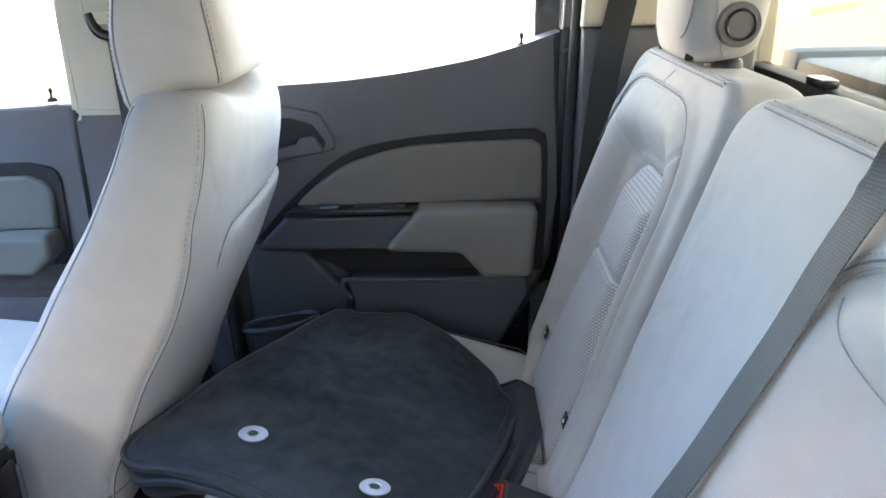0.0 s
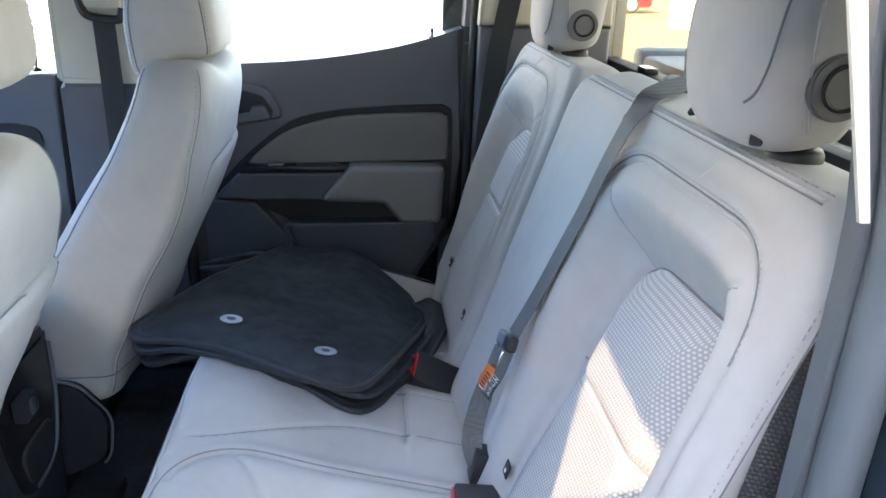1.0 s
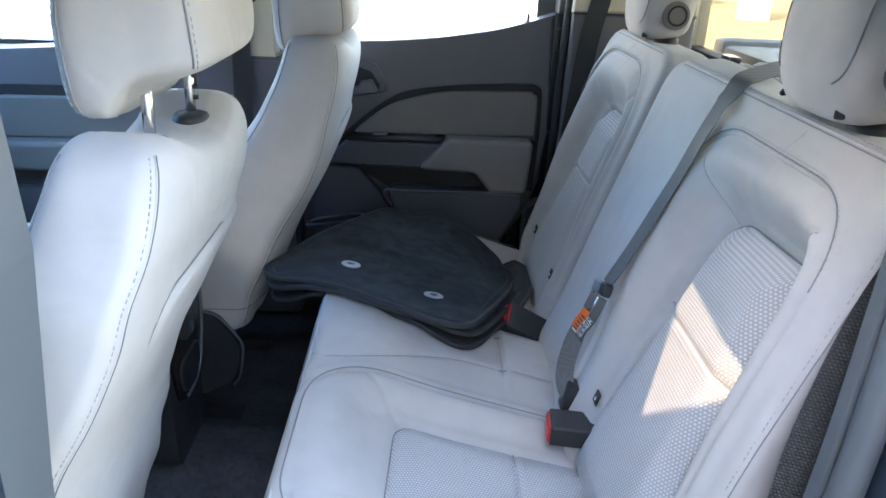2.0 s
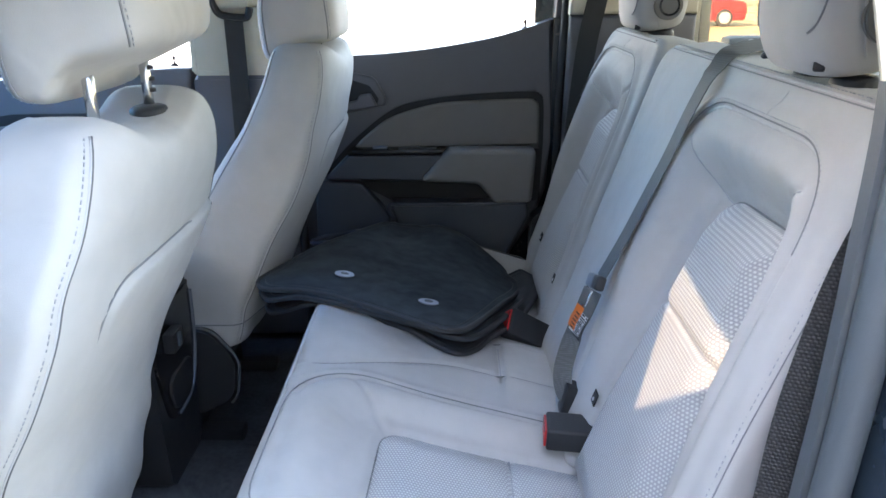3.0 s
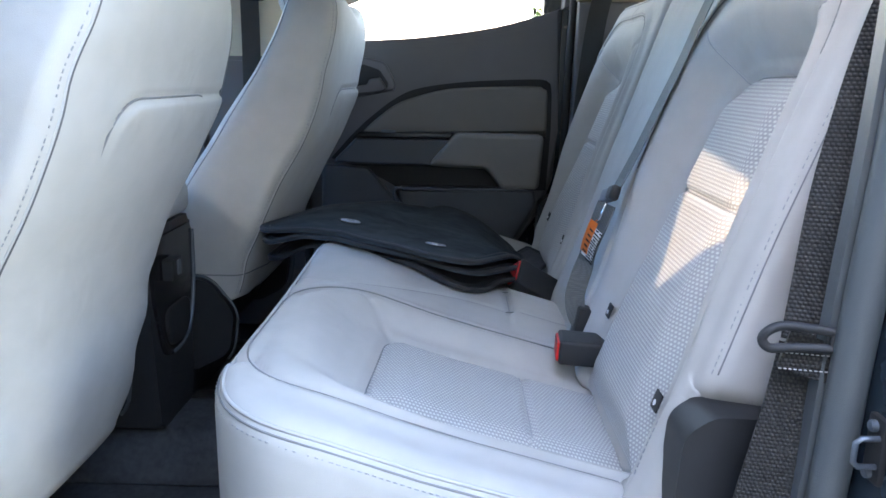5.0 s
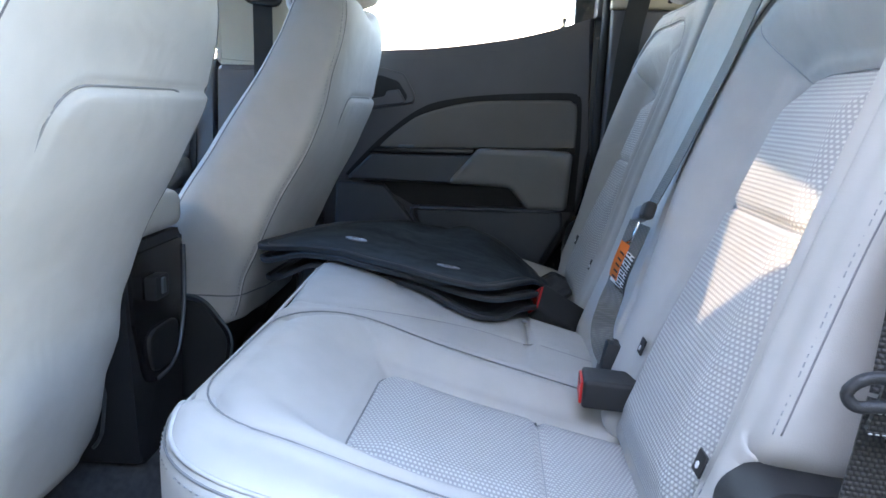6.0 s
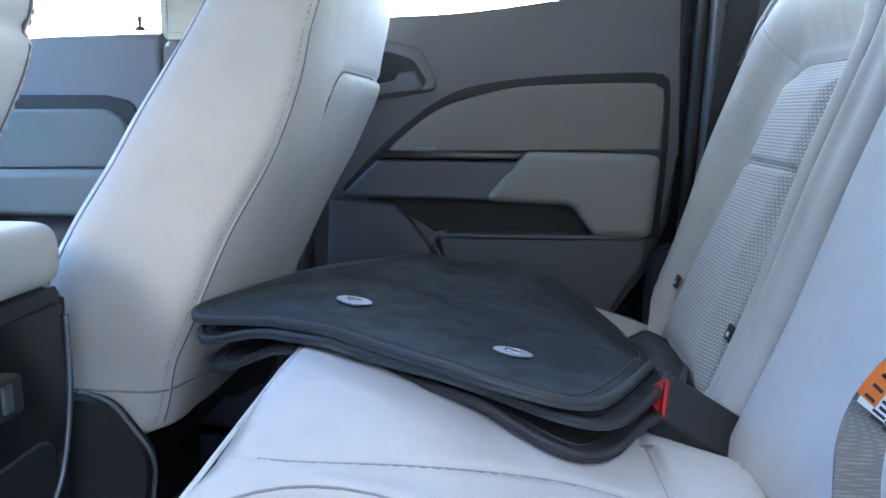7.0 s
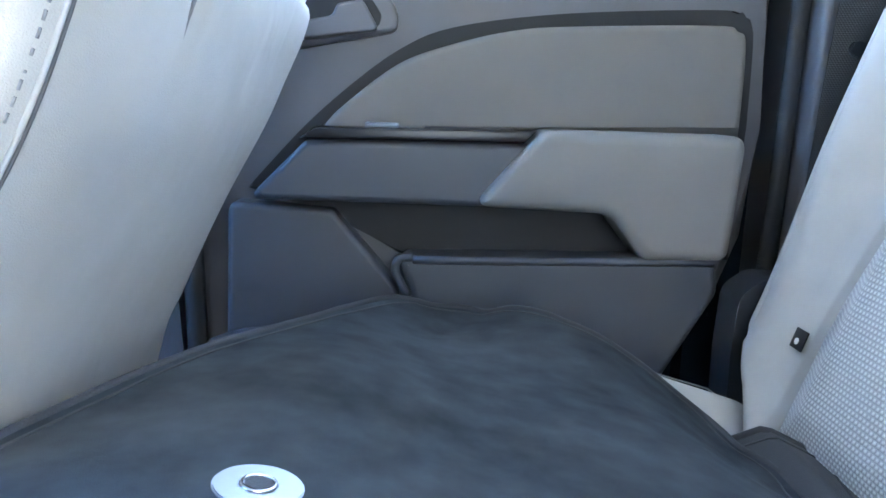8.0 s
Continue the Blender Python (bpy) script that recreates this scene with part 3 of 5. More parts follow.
# Flat black plate on the bezel, painting in the dark of a recess.
soft_plate("handle_recess_shade", rounded([(-0.41, 0.694), (-0.366, 0.696), (-0.272, 0.708), (-0.268, 0.722), (-0.292, 0.758), (-0.335, 0.772), (-0.41, 0.774)], [0.005, 0.01, 0.01, 0.01, 0.02, 0.02, 0.01]), 1.5190, 1.5215, BLACK, door, "", 0.001)
soft_plate("handle", rounded([(-0.41, 0.686), (-0.373, 0.689), (-0.270, 0.703), (-0.290, 0.738), (-0.320, 0.733), (-0.326, 0.719), (-0.367, 0.711), (-0.41, 0.709)], [0.006, 0.01, 0.008, 0.008, 0.008, 0.010, 0.01, 0.006]), 1.5060, 1.5195, DOOR_DARK, door, "dark release lever", 0.004)


def lock_pin(x, y, z, parent):
    loft("lock_pin", [(x, y, z - 0.004, 0.011, 0.011, 2), (x, y, z + 0.003, 0.009, 0.009, 2), (x, y, z + 0.005, 0.003, 0.003, 2), (x, y, z + 0.012, 0.0028, 0.0028, 2), (x, y, z + 0.016, 0.0048, 0.0048, 2), (x, y, z + 0.024, 0.004, 0.004, 2)], PLASTIC, parent, "small black lock pin", 12)


lock_pin(0.13, 1.548, 0.902, door)
part("window_frame", slab_bm([(0.208, 0.93), (0.232, 0.93), (0.25, ROOF - 0.061), (0.225, ROOF - 0.061)], 1.54, 1.60, 0.008), DOOR_DARK, door, "dark window frame")
part("window_frame", slab_bm([(-0.535, 0.835), (-0.50, 0.833), (-0.515, ROOF - 0.061), (-0.55, ROOF - 0.061)], 1.56, 1.61, 0.008), DOOR_DARK, door)
part("pane", slab_bm([(-0.50, 0.80), (0.21, 0.80), (0.225, ROOF - 0.062), (-0.515, ROOF - 0.062)], 1.585, 1.589, 0), PALE_TINT, door, "pale tinted glass").visible_shadow = False

# far front door
fdoor = structure("door_front_far", "closed front passenger door with dark panel", "car door")
plate([(-2.1, 0.10), (-0.81, 0.10), (-0.795, 0.60), (-0.782, 0.808), (-1.0, 0.798), (-1.3, 0.777), (-2.1, 0.74)], 1.535, 1.645, DOOR_DARK, "door_skin", fdoor, "", 0, 0.014)
plate(rounded([(-1.75, 0.44), (-0.845, 0.46), (-0.835, 0.675), (-0.90, 0.688), (-1.3, 0.684), (-1.75, 0.62)], [0.02, 0.02, 0.05, 0.02, 0.05, 0.02]), 1.528, 1.5345, SATIN, "insert_surround", fdoor, "", 0, 0.003)
soft_plate("insert", rounded([(-1.70, 0.53), (-0.86, 0.545), (-0.852, 0.640), (-0.90, 0.661), (-1.3, 0.655), (-1.70, 0.60)], [0.02, 0.01, 0.04, 0.03, 0.05, 0.02]), 1.513, 1.5275, TRIM_DIMMED, fdoor, "grey cloth insert", 0.008)
soft_plate("armrest", rounded([(-1.70, 0.45), (-0.90, 0.455), (-0.856, 0.50), (-0.856, 0.546), (-1.70, 0.529)], [0.015, 0.03, 0.03, 0.02, 0.015]), 1.462, 1.5275, TRIM_DIMMED, fdoor, "padded grey armrest", 0.014)
plate(rounded([(-1.60, 0.20), (-0.88, 0.20), (-0.86, 0.40), (-1.60, 0.40)], 0.03), 1.485, 1.5345, DOOR_DARK, "map_pocket", fdoor, "", 0, 0.01)
lock_pin(-0.83, 1.55, 0.815, fdoor)
part("pane", slab_bm([(-2.1, 0.74), (-0.78, 0.79), (-0.765, ROOF - 0.062), (-1.30, ROOF - 0.062)], 1.585, 1.589, 0), PALE_TINT, fdoor)

# body side behind the doors and the open near rear door
side = structure("body_side", "dark painted body side round the far doors", "body panel")
part("lower_side", box_bm((-2.3, 1.6505, -0.30), (0.70, 1.70, 0.79), 0.01), PAINT, side)
for x0, x1 in ((-0.80, -0.47), (0.16, 0.62)):
    part("jamb", box_bm((x0, 1.6055, 0.10), (x1, 1.650, ROOF + 0.04), 0.004), PAINT, side)
HINGE, SWING = Vector((-0.50, -0.07, 0)), radians(-78.0)
open_door = structure("door_rear_near", "rear door swung open, made tall and cut to shape the sun patch", "car door")
hang = Matrix.Translation(HINGE) @ Matrix.Rotation(SWING, 4, "Z")
# Unseen panels, taller than a door; the gap lets through only the seatback's sun patch.
for poly, thick in (([(0.02, 0.0), (0.76, 0.0), (0.76, 0.90), (0.02, 0.90)], 0.03),
                    ([(0.02, 0.9001), (0.76, 0.9001), (0.500, 1.122), (0.337, 0.985)], 0.004),
                    ([(0.02, 0.9002), (0.3369, 0.9851), (0.316, 1.232), (0.02, 1.80)], 0.004),
                    ([(0.02, 1.8001), (0.316, 1.2321), (0.513, 1.168), (0.70, 1.80)], 0.004),
                    ([(0.7601, 0.9002), (0.76, 1.60), (0.70, 1.7999), (0.513, 1.168), (0.5001, 1.1221)], 0.004)):
    part("sun_mask_panel", moved(slab_bm(poly, -thick, thick, 0), hang), PAINT, open_door)
part("pane", moved(slab_bm([(0.322, 0.972), (0.515, 1.105), (0.528, 1.178), (0.302, 1.248)], 0.0045, 0.0075, 0), hang), PRIVACY, open_door, "dark privacy glass")
tube("door_seal", spline([(-0.497, 1.515, 0.06), (-0.500, 1.512, 0.40), (-0.512, 1.510, 0.80), (-0.525, 1.515, ROOF - 0.07)], 6), 0.013, RUBBER, pillar_b, "black rubber door seal", 8)

# ---- outside ----
GROUND_Z = -0.62
# Added wall, out of view: blocks the sun from windscreen and driver window.
toward_sun = Matrix.Translation((-4.28, -4.24, 0)) @ Matrix.Rotation(math.atan2(0.643, -0.766), 4, "Z")
tagged(part("shade_wall", moved(box_bm((0.0, 0, GROUND_Z), (7.0, 0.3, 4.6), 0.02), toward_sun), SHADE_WALL_BLUE), "unseen blue-grey wall added to keep sun off the cab front", "wall", kind="structure")
ground = tagged(mesh_ob("ground", [(-400, -400, GROUND_Z), (400, -400, GROUND_Z), (400, 400, GROUND_Z), (-400, 400, GROUND_Z)], [(0, 1, 2, 3)], GRASS), "sunlit dry yellowish grass and gravel", "ground", kind="structure")
tagged(part("pavement", box_bm((-60, 15.5, GROUND_Z - 0.1), (4.6, 60, GROUND_Z + 0.03), 0), CONCRETE), "glaring pale concrete apron", "pavement", kind="structure")
# Ground added out of view; its grey sets the light bounced into the cab.
drive = tagged(part("road", box_bm((-40, -14, GROUND_Z - 0.1), (0.9, 8.0, GROUND_Z + 0.012), 0), DRIVE), "unseen grey drive under the truck, toned for the light it bounces", "drive", kind="structure")
# Two unseen walls added to dim the sky light through the near doorway.
tagged(part("shade_wall", box_bm((-1.5, -2.42, GROUND_Z), (2.6, -2.12, 2.6), 0.02), BOUNCE_WALL_WARM), "unseen tall wall added to block sky and bounce warm light", "wall", kind="structure")
tagged(part("shade_wall", box_bm((-2.6, -2.4, GROUND_Z), (-1.501, -2.1, 2.02), 0.02), SHADE_WALL_GREY), "unseen grey wall added to block low sky beside the doorway", "wall", kind="structure")
bed = structure("truck_bed", "grey covered truck bed behind the cab", "truck bed")
part("cover", box_bm((0.70, -0.06, 0.74), (2.35, 1.62, 0.858), 0.02), BED, bed, "grey bed cover")
part("bed_side", box_bm((0.70, 1.6205, -0.2), (2.40, 1.70, 0.872), 0.02), BED, bed)
part("bed_side", box_bm((0.70, -0.14, -0.2), (2.40, -0.0605, 0.872), 0.02), BED, bed)

hall = thing("building", "long pale rendered building across the apron", "building")
part("wall", box_bm((-70, 38, GROUND_Z), (3.0, 50, 5.0), 0), CONCRETE, hall)
part("roof", box_bm((-70.5, 37.4, 5.0005), (3.5, 50.5, 5.4), 0.05), CONCRETE, hall)
pier = tagged(part("gate_pier", box_bm((8.75, 21.4, GROUND_Z), (9.45, 22.1, 3.4), 0.03), CONCRETE), "tall white rendered pier on the grass", "pier")


def parked_car():
    car = thing("parked_car", "red saloon car parked on the grass far off", "car")
    body = [(6.3, -0.40), (6.35, 0.12), (7.2, 0.28), (7.75, 0.75), (9.0, 0.78), (9.7, 0.34), (10.35, 0.25), (10.45, -0.05), (10.4, -0.40)]
    paint = material("red_car_paint", (0.42, 0.015, 0.02), 0.25, vary=0.04, bump=0)
    part("body", slab_bm(rounded(body, 0.08), 28.2, 29.9, 0.08), paint, car)
    part("side_window", slab_bm(rounded([(7.55, 0.30), (7.85, 0.66), (8.95, 0.68), (9.45, 0.34)], 0.03), 28.185, 28.3, 0.01), GLOSS, car)
    for x in (7.1, 9.65):
        wheel = part("tyre", moved(disc_bm(0.32, 0.22, 28, 0.02), pose(x, 28.28, GROUND_Z + 0.32, 90, 0, 0)), RUBBER, car, "black tyre")
        part("rim", moved(disc_bm(0.21, 0.03, 20, 0.01), pose(x, 28.155, GROUND_Z + 0.32, 90, 0, 0)), METAL, wheel, "bright alloy rim")


parked_car()


def tree(x, y, tall):
    t = thing("tree", "leafy green tree far behind the apron", "tree", "far trees")
    bark = material("tree_bark", (0.10, 0.07, 0.05), 0.9, bump=0.5, bump_scale=30)
    rings = [(x, y, GROUND_Z, 0.22, 0.22, 2), (x, y, GROUND_Z + tall * 0.3, 0.16, 0.16, 2), (x + 0.1, y, GROUND_Z + tall * 0.7, 0.08, 0.08, 2)]
    loft("trunk", rings, bark, t, "", 10)
    for k in range(4):
        a = 1.7 * k
        tube("limb", [(x, y, GROUND_Z + tall * 0.35), (x + 0.7 * math.cos(a), y + 0.7 * math.sin(a), GROUND_Z + tall * 0.5), (x + 1.3 * math.cos(a), y + 1.3 * math.sin(a), GROUND_Z + tall * 0.7)], 0.05, bark, t)
    rng = np.random.default_rng(int(x * 10) + 7)
    verts, faces = [], []
    for k in range(26):
        c = np.array([x, y, GROUND_Z + tall * 0.68]) + rng.normal(0, 1, 3) * (tall * 0.17, tall * 0.17, tall * 0.13)
        for j in range(40):
            p = c + rng.normal(0, 0.30, 3)
            u, v = rng.normal(0, 0.13, 3), rng.normal(0, 0.13, 3)
            n = len(verts)
            verts += [p, p + u, p + u + v, p + v]
            faces.append((n, n + 1, n + 2, n + 3))
    tagged(mesh_ob("crown", verts, faces, LEAF, t, "", False), kind="stuff")


LEAF = material("foliage", (0.07, 0.11, 0.03), 0.7, scale=3, vary=0.4, bump=0)
for x, y, tall in ((6.5, 46, 7.5), (11.0, 48, 6.5), (15.5, 47, 8.0), (20.0, 50, 7.0), (25.5, 52, 8.0)):
    tree(x, y, tall)

# ---- rear seat ----
def back_place(u, v, h):
    """u: across the cab, v: height, h: forward of the leaning plane of the backrest."""
    return (0.163 + 0.36 * (v - 0.40) - 0.94 * h, u, v + 0.34 * h)


def section_lines(c):
    """Outlines of one seating place about its middle c: the insert and the arch round it."""
    if c < MID:
        inset = rounded([(0.174, 0.295), (0.482, 0.295), (0.474, 0.60), (0.452, 0.757), (0.226, 0.762), (0.206, 0.60), (0.190, 0.44)], [0, 0, 0.2, 0.070, 0.024, 0.2, 0.1], 8)
        arch = rounded([(0.140, 0.295), (0.592, 0.295), (0.586, 0.60), (0.575, 0.856), (0.150, 0.856)], [0, 0, 0.2, 0.19, 0.10], 14)
    else:
        inset = rounded([(1.020, 0.295), (1.280, 0.295), (1.282, 0.60), (1.276, 0.750), (1.040, 0.750), (1.036, 0.60)], [0, 0, 0.2, 0.050, 0.040, 0.2], 8)
        arch = rounded([(0.953, 0.295), (1.386, 0.295), (1.386, 0.866), (0.953, 0.866)], [0, 0, 0.13, 0.15], 14)
    return inset, arch


def creases(c):
    """Seams between the pad above the insert and the side bolsters."""
    if c < MID:
        return [[(0.432, 0.746), (0.458, 0.757), (0.485, 0.772), (0.512, 0.790), (0.536, 0.812)], [(0.228, 0.762), (0.226, 0.776), (0.219, 0.791), (0.206, 0.804), (0.184, 0.815)]]
    return [[(1.266, 0.742), (1.290, 0.756), (1.314, 0.771), (1.345, 0.793), (1.376, 0.812)], [(1.046, 0.744), (1.036, 0.756), (1.020, 0.772), (1.000, 0.795), (0.982, 0.822)]]


def back_height(centres, y0, y1):
    lines = [section_lines(c) for c in centres]

    def height(U, V):
        low = 0.35 + 0.65 * ease((V - 0.40) / 0.22)
        h = 0.014 * low
        h += 0.003 * np.sin(3.1 * U + 9.0 * V) * np.cos(11 * U)
        for (inset, arch), c in zip(lines, centres):
            i, a = away(U, V, inset), away(U, V, arch)
            left, right = creases(c)
            pad_line = [tuple(p) for p in left] + [(left[-1][0] + 0.04, 0.95), (right[-1][0] - 0.05, 0.95)] + [tuple(p) for p in right[::-1]] + [(c, 0.735)]
            pad = ease((away(U, V, pad_line) + 0.028) / 0.056)
            t = np.where(a > 0, np.where(i > 0, 1.0, a / np.maximum(a - i, 1e-4)), 0.0)
            wide = np.clip((a - i) / 0.10, 0.3, 1.0)
            bolster = 0.013 * wide * np.sin(math.pi * np.clip(t * 1.4, 0, 1)) - 0.044 * ease((t - 0.16) / 0.84)
            pillow = 0.013 * wide * np.sin(math.pi * np.clip(t * 1.2, 0, 1)) - 0.044 * ease((t - 0.26) / 0.74)
            h = h + np.where(a > 0, pad * pillow + (1 - pad) * bolster, 0.0) * low
            h += np.where(i > 0, 0.026 * ease(i / 0.055), 0) * (0.4 + 0.6 * low) + 0.007 * np.exp(-((a + 0.012) / 0.012) ** 2)
            h -= 0.008 * np.exp(-((i + 0.001) / 0.0045) ** 2) + 0.005 * np.exp(-(a / 0.0028) ** 2)
            h -= np.where(i > 0, 0.009 * np.exp(-((V - 0.598) / 0.0050) ** 2), 0)
            for line in creases(c):
                h -= 0.0038 * np.exp(-(away(U, V, line, False) / 0.0042) ** 2)
        return h

    return height


def stalk_tag(u, v, h, parent):
    x, y, z = back_place(u, v, h)
    t = part("anchor_tag", moved(box_bm((-0.0012, -0.011, -0.0105), (0.0012, 0.011, 0.0105), 0.001), pose(x - 0.007, y, z, 0, 18, 0)), BLACK, parent, "small black anchor tag")
    part("mark", moved(disc_bm(0.0034, 0.0008, 14, 0), pose(x - 0.0093, y + 0.001, z - 0.002, 0, 108, 0)), WHITE, t, "pale round mark")


def head_restraint(c, parent, lift):
    hr = [(0.372, 0.916, 0.026, 0.062), (0.366, 0.921, 0.046, 0.084), (0.362, 0.938, 0.058, 0.098), (0.362, 0.985, 0.064, 0.106), (0.368, 1.045, 0.064, 0.108), (0.378, 1.10, 0.057, 0.102), (0.385, 1.13, 0.042, 0.088), (0.388, 1.142, 0.020, 0.06)]
    chin = 0.011 if c < MID else 0.0
    pts = spline([(a, b + lift - (chin if k < 2 else 0.0), 0) for k, (a, b, _, _) in enumerate(hr)], 3)
    dims = spline([(c1, d1, 0) for _, _, c1, d1 in hr], 3)
    rings = [(p.x + 0.006, c, p.y, max(d.x, 0.005), d.y, 3.2, 0.16) for p, d in zip(pts, dims)]
    head = loft("head_restraint", rings, CLOTH, parent, "grey cloth head restraint", 56)

    def skin(z, q, out=0.0008):
        for a, b in zip(rings, rings[1:]):
            if a[2] <= z <= b[2]:
                t = (z - a[2]) / (b[2] - a[2])
                x, _, _, dx, dy, e, lean = [p + (r - p) * t for p, r in zip(a, b)]
                co, si = math.cos(q), math.sin(q)
                px, py = (dx + out) * math.copysign(abs(co) ** (2 / e), co), (dy + out) * math.copysign(abs(si) ** (2 / e), si)
                return Vector((x + px, c + py, z + lean * px))
        return Vector((rings[-1][0], c, rings[-1][2]))

    z0, z1 = 0.926 + lift, 1.125 + lift
    for s in (-1, 1):
        tube("side_seam", [skin(z, s * (1.62 + 0.25 * math.sin(9 * (z - z0)))) for z in np.linspace(z0, z1, 22)], 0.0013, PIPING, head)
        tube("panel_seam", spline([skin(z1, s * 2.25), skin(z0 + 0.12, s * 2.28), skin(z0 + 0.065, s * 2.33), skin(z0 + 0.040, s * 2.45), skin(z0 + 0.030, s * 2.62)], 5), 0.0012, SEAM, head)
        part("slot", moved(box_bm((-0.006, -0.0035, -0.009), (0.006, 0.0035, 0.009), 0.0032, 3), Matrix.Translation(skin(z0 + 0.006 - 0.8 * chin, s * 2.42, -0.003)) @ pose(0, 0, 0, s * 35, 0, s * 30)), BLACK, head, "small dark slot")
        y = c - 0.004 + s * 0.046
        loft("post", [(0.378, y, 0.880, 0.006, 0.006, 2), (0.380, y, 0.945 + lift, 0.006, 0.006, 2)], METAL, head, "bright steel post", 12)
        loft("guide", [(0.378, y, 0.893, 0.027, 0.027, 2), (0.378, y, 0.918, 0.0265, 0.0265, 2), (0.378, y, 0.9235, 0.024, 0.024, 2), (0.378, y, 0.9255, 0.016, 0.015, 2)], PLASTIC, head, "black post guide", 28)
    z = 0.966 + lift
    part("release_button", moved(disc_bm(0.029, 0.010, 28, 0.002), pose(0.374, c - 0.105, z, 90, 0, 0)), BUTTON, head, "round dark grey fold button")
    ring = [(0.376 + 0.019 * math.cos(a), c - 0.1105, z + 0.019 * math.sin(a)) for a in np.linspace(0, 2 * math.pi, 25)[:-1]]
    tube("button_rim", ring, 0.0022, GLOSS, head, "", 6, True)


def seatback(name, label, y0, y1, centres):
    root = thing(name, label, "rear seat", "rear seat backs")
    r = 0.022
    h = back_height(centres, y0, y1)
    insets = []
    for c in centres:
        inset, arch = section_lines(c)
        clip = [(u, max(v, 0.305)) for u, v in inset]
        insets.append(("insert_panel", clip, KNIT_BACK, "pale dotted mesh fabric insert"))
    if y0 < 0.5:
        outline = rounded([(y0 + r, 0.452), (0.122, 0.448), (0.130, 0.425), (0.112, 0.300), (y1 - r, 0.300), (y1 - r, 0.895), (y0 + r, 0.895)], [0.03, 0.008, 0.01, 0.02, 0.03, 0.05, 0.05], 6)
    else:
        outline = rounded([(y0 + r, 0.300), (1.30, 0.300), (y1 - r, 0.375), (y1 - r, 0.895), (y0 + r, 0.895)], [0.03, 0.02, 0.03, 0.05, 0.05], 6)
    puffed("backrest", outline, h, 0.0042, r, 0.10, back_place, CLOTH, root, "light grey cloth backrest", insets,
           lambda u: 0.013 + 0.008 * ease((u - 0.56) / 0.08) * ease((0.885 - u) / 0.06))
    across = np.linspace(y0 + 0.066, y1 - 0.066, 40)
    face = h(across, np.full(40, 0.895))
    for reach, name_, thick, stuff in ((0.0125, "piping", 0.0020, PIPING), (0.0085, "seam_line", 0.0009, SEAM)):
        sink = r - math.sqrt(r * r - reach * reach)
        tube(name_, [back_place(y, 0.895 + reach, f - sink) for y, f in zip(across, face)], thick, stuff, root, "pale piping" if stuff is PIPING else "")
    sink = r - math.sqrt(r * r - 0.0175 ** 2)
    stitches("stitching", [back_place(y, 0.895 + 0.0175, f - sink + 0.0004) for y, f in zip(across, face)], THREAD, root, 0.0082, 0.0050, 0.0008)
    for c in centres:
        inset, arch = section_lines(c)
        up = [p for p in arch if p[1] > (0.450 if p[0] < 0.2 else 0.40)]
        up = [(u, v) for u, v in np.array([np.array(a) * (1 - t) + np.array(b) * t for a, b in zip(up, up[1:]) for t in np.linspace(0, 1, 6)[:-1]])]
        tube("piping", on_face(up, h, back_place, 0.0012), 0.0026, PIPING, root)
        tube("seam_line", on_face(aside(up, -0.0048), h, back_place, 0.0004), 0.0011, SEAM, root)
        tube("insert_border", on_face([p for p in inset if p[1] > 0.36], h, back_place, 0.0004), 0.0014, SEAM, root)
        if c < MID:
            rim = [(y0 + r, v) for v in np.linspace(0.462, 0.868, 64)]
            side_line = [back_place(y0 + 0.0036, v, f - 0.0090) for (u, v), f in zip(rim, h(np.array([p[0] for p in rim]), np.array([p[1] for p in rim])))]
            tube("seam_line", side_line, 0.0008, SEAM, root)
            stitches("stitching", [Vector(p) + Vector((-0.0044, 0.0050, -0.0012)) for p in side_line], THREAD, root, 0.0082, 0.0050, 0.0009)
            tail = [(0.143, 0.430), (0.141, 0.410), (0.137, 0.385), (0.132, 0.355), (0.127, 0.325)]
            stitches("stitching", on_face(tail, h, back_place, 0.0006), THREAD, root, 0.0082, 0.0050, 0.0008)
            outer = [p for p in aside(up, -0.0095) if p[0] < 0.20 and p[1] < 0.80]
            stitches("stitching", on_face(outer, h, back_place, 0.0006), THREAD, root, 0.0082, 0.0050, 0.0008)
        for line in creases(c):
            tube("crease_seam", on_face([(p.x, p.y) for p in spline([(*p, 0) for p in line], 6)], h, back_place, 0.0002), 0.0009, THREAD, root)
        stitches("stitching", on_face(aside(up, -0.0095), h, back_place, 0.0004), THREAD, root, 0.0062, 0.0040, 0.0005)
        line = [(u, 0.598) for u in np.linspace(min(p[0] for p in inset) + 0.001, max(p[0] for p in inset) - 0.001, 20)]
        tube("insert_seam", on_face(line, h, back_place, 0.0006), 0.0018, THREAD, root)
        crown = [(c + 0.015 - 0.4 * (v - 0.864), v) for v in np.linspace(0.864, 0.896, 9)]
        tube("crown_seam", on_face(crown, h, back_place, -0.0002), 0.0012, PIPING, root)
        head_restraint(c + (0.003 if c < MID else -0.012), root, 0.022 if c < MID else 0.008)
        for s in (-1, 1):
            u = (min(p[0] for p in inset) - 0.017) if s < 0 else (max(p[0] for p in inset) + 0.017)
            stalk_tag(u, 0.40, float(h(np.array([u]), np.array([0.40]))[0]), root)
    return root


seatback("rear_seatback", "light grey rear seatback, wide part with centre place", 0.085, 0.885, [0.325])
seatback("rear_seatback", "light grey rear seatback, narrow single part", 0.893, 1.41, [1.165])


def seat_place(u, v, h):
    return (u, v, 0.329 - 0.27 * u + h)


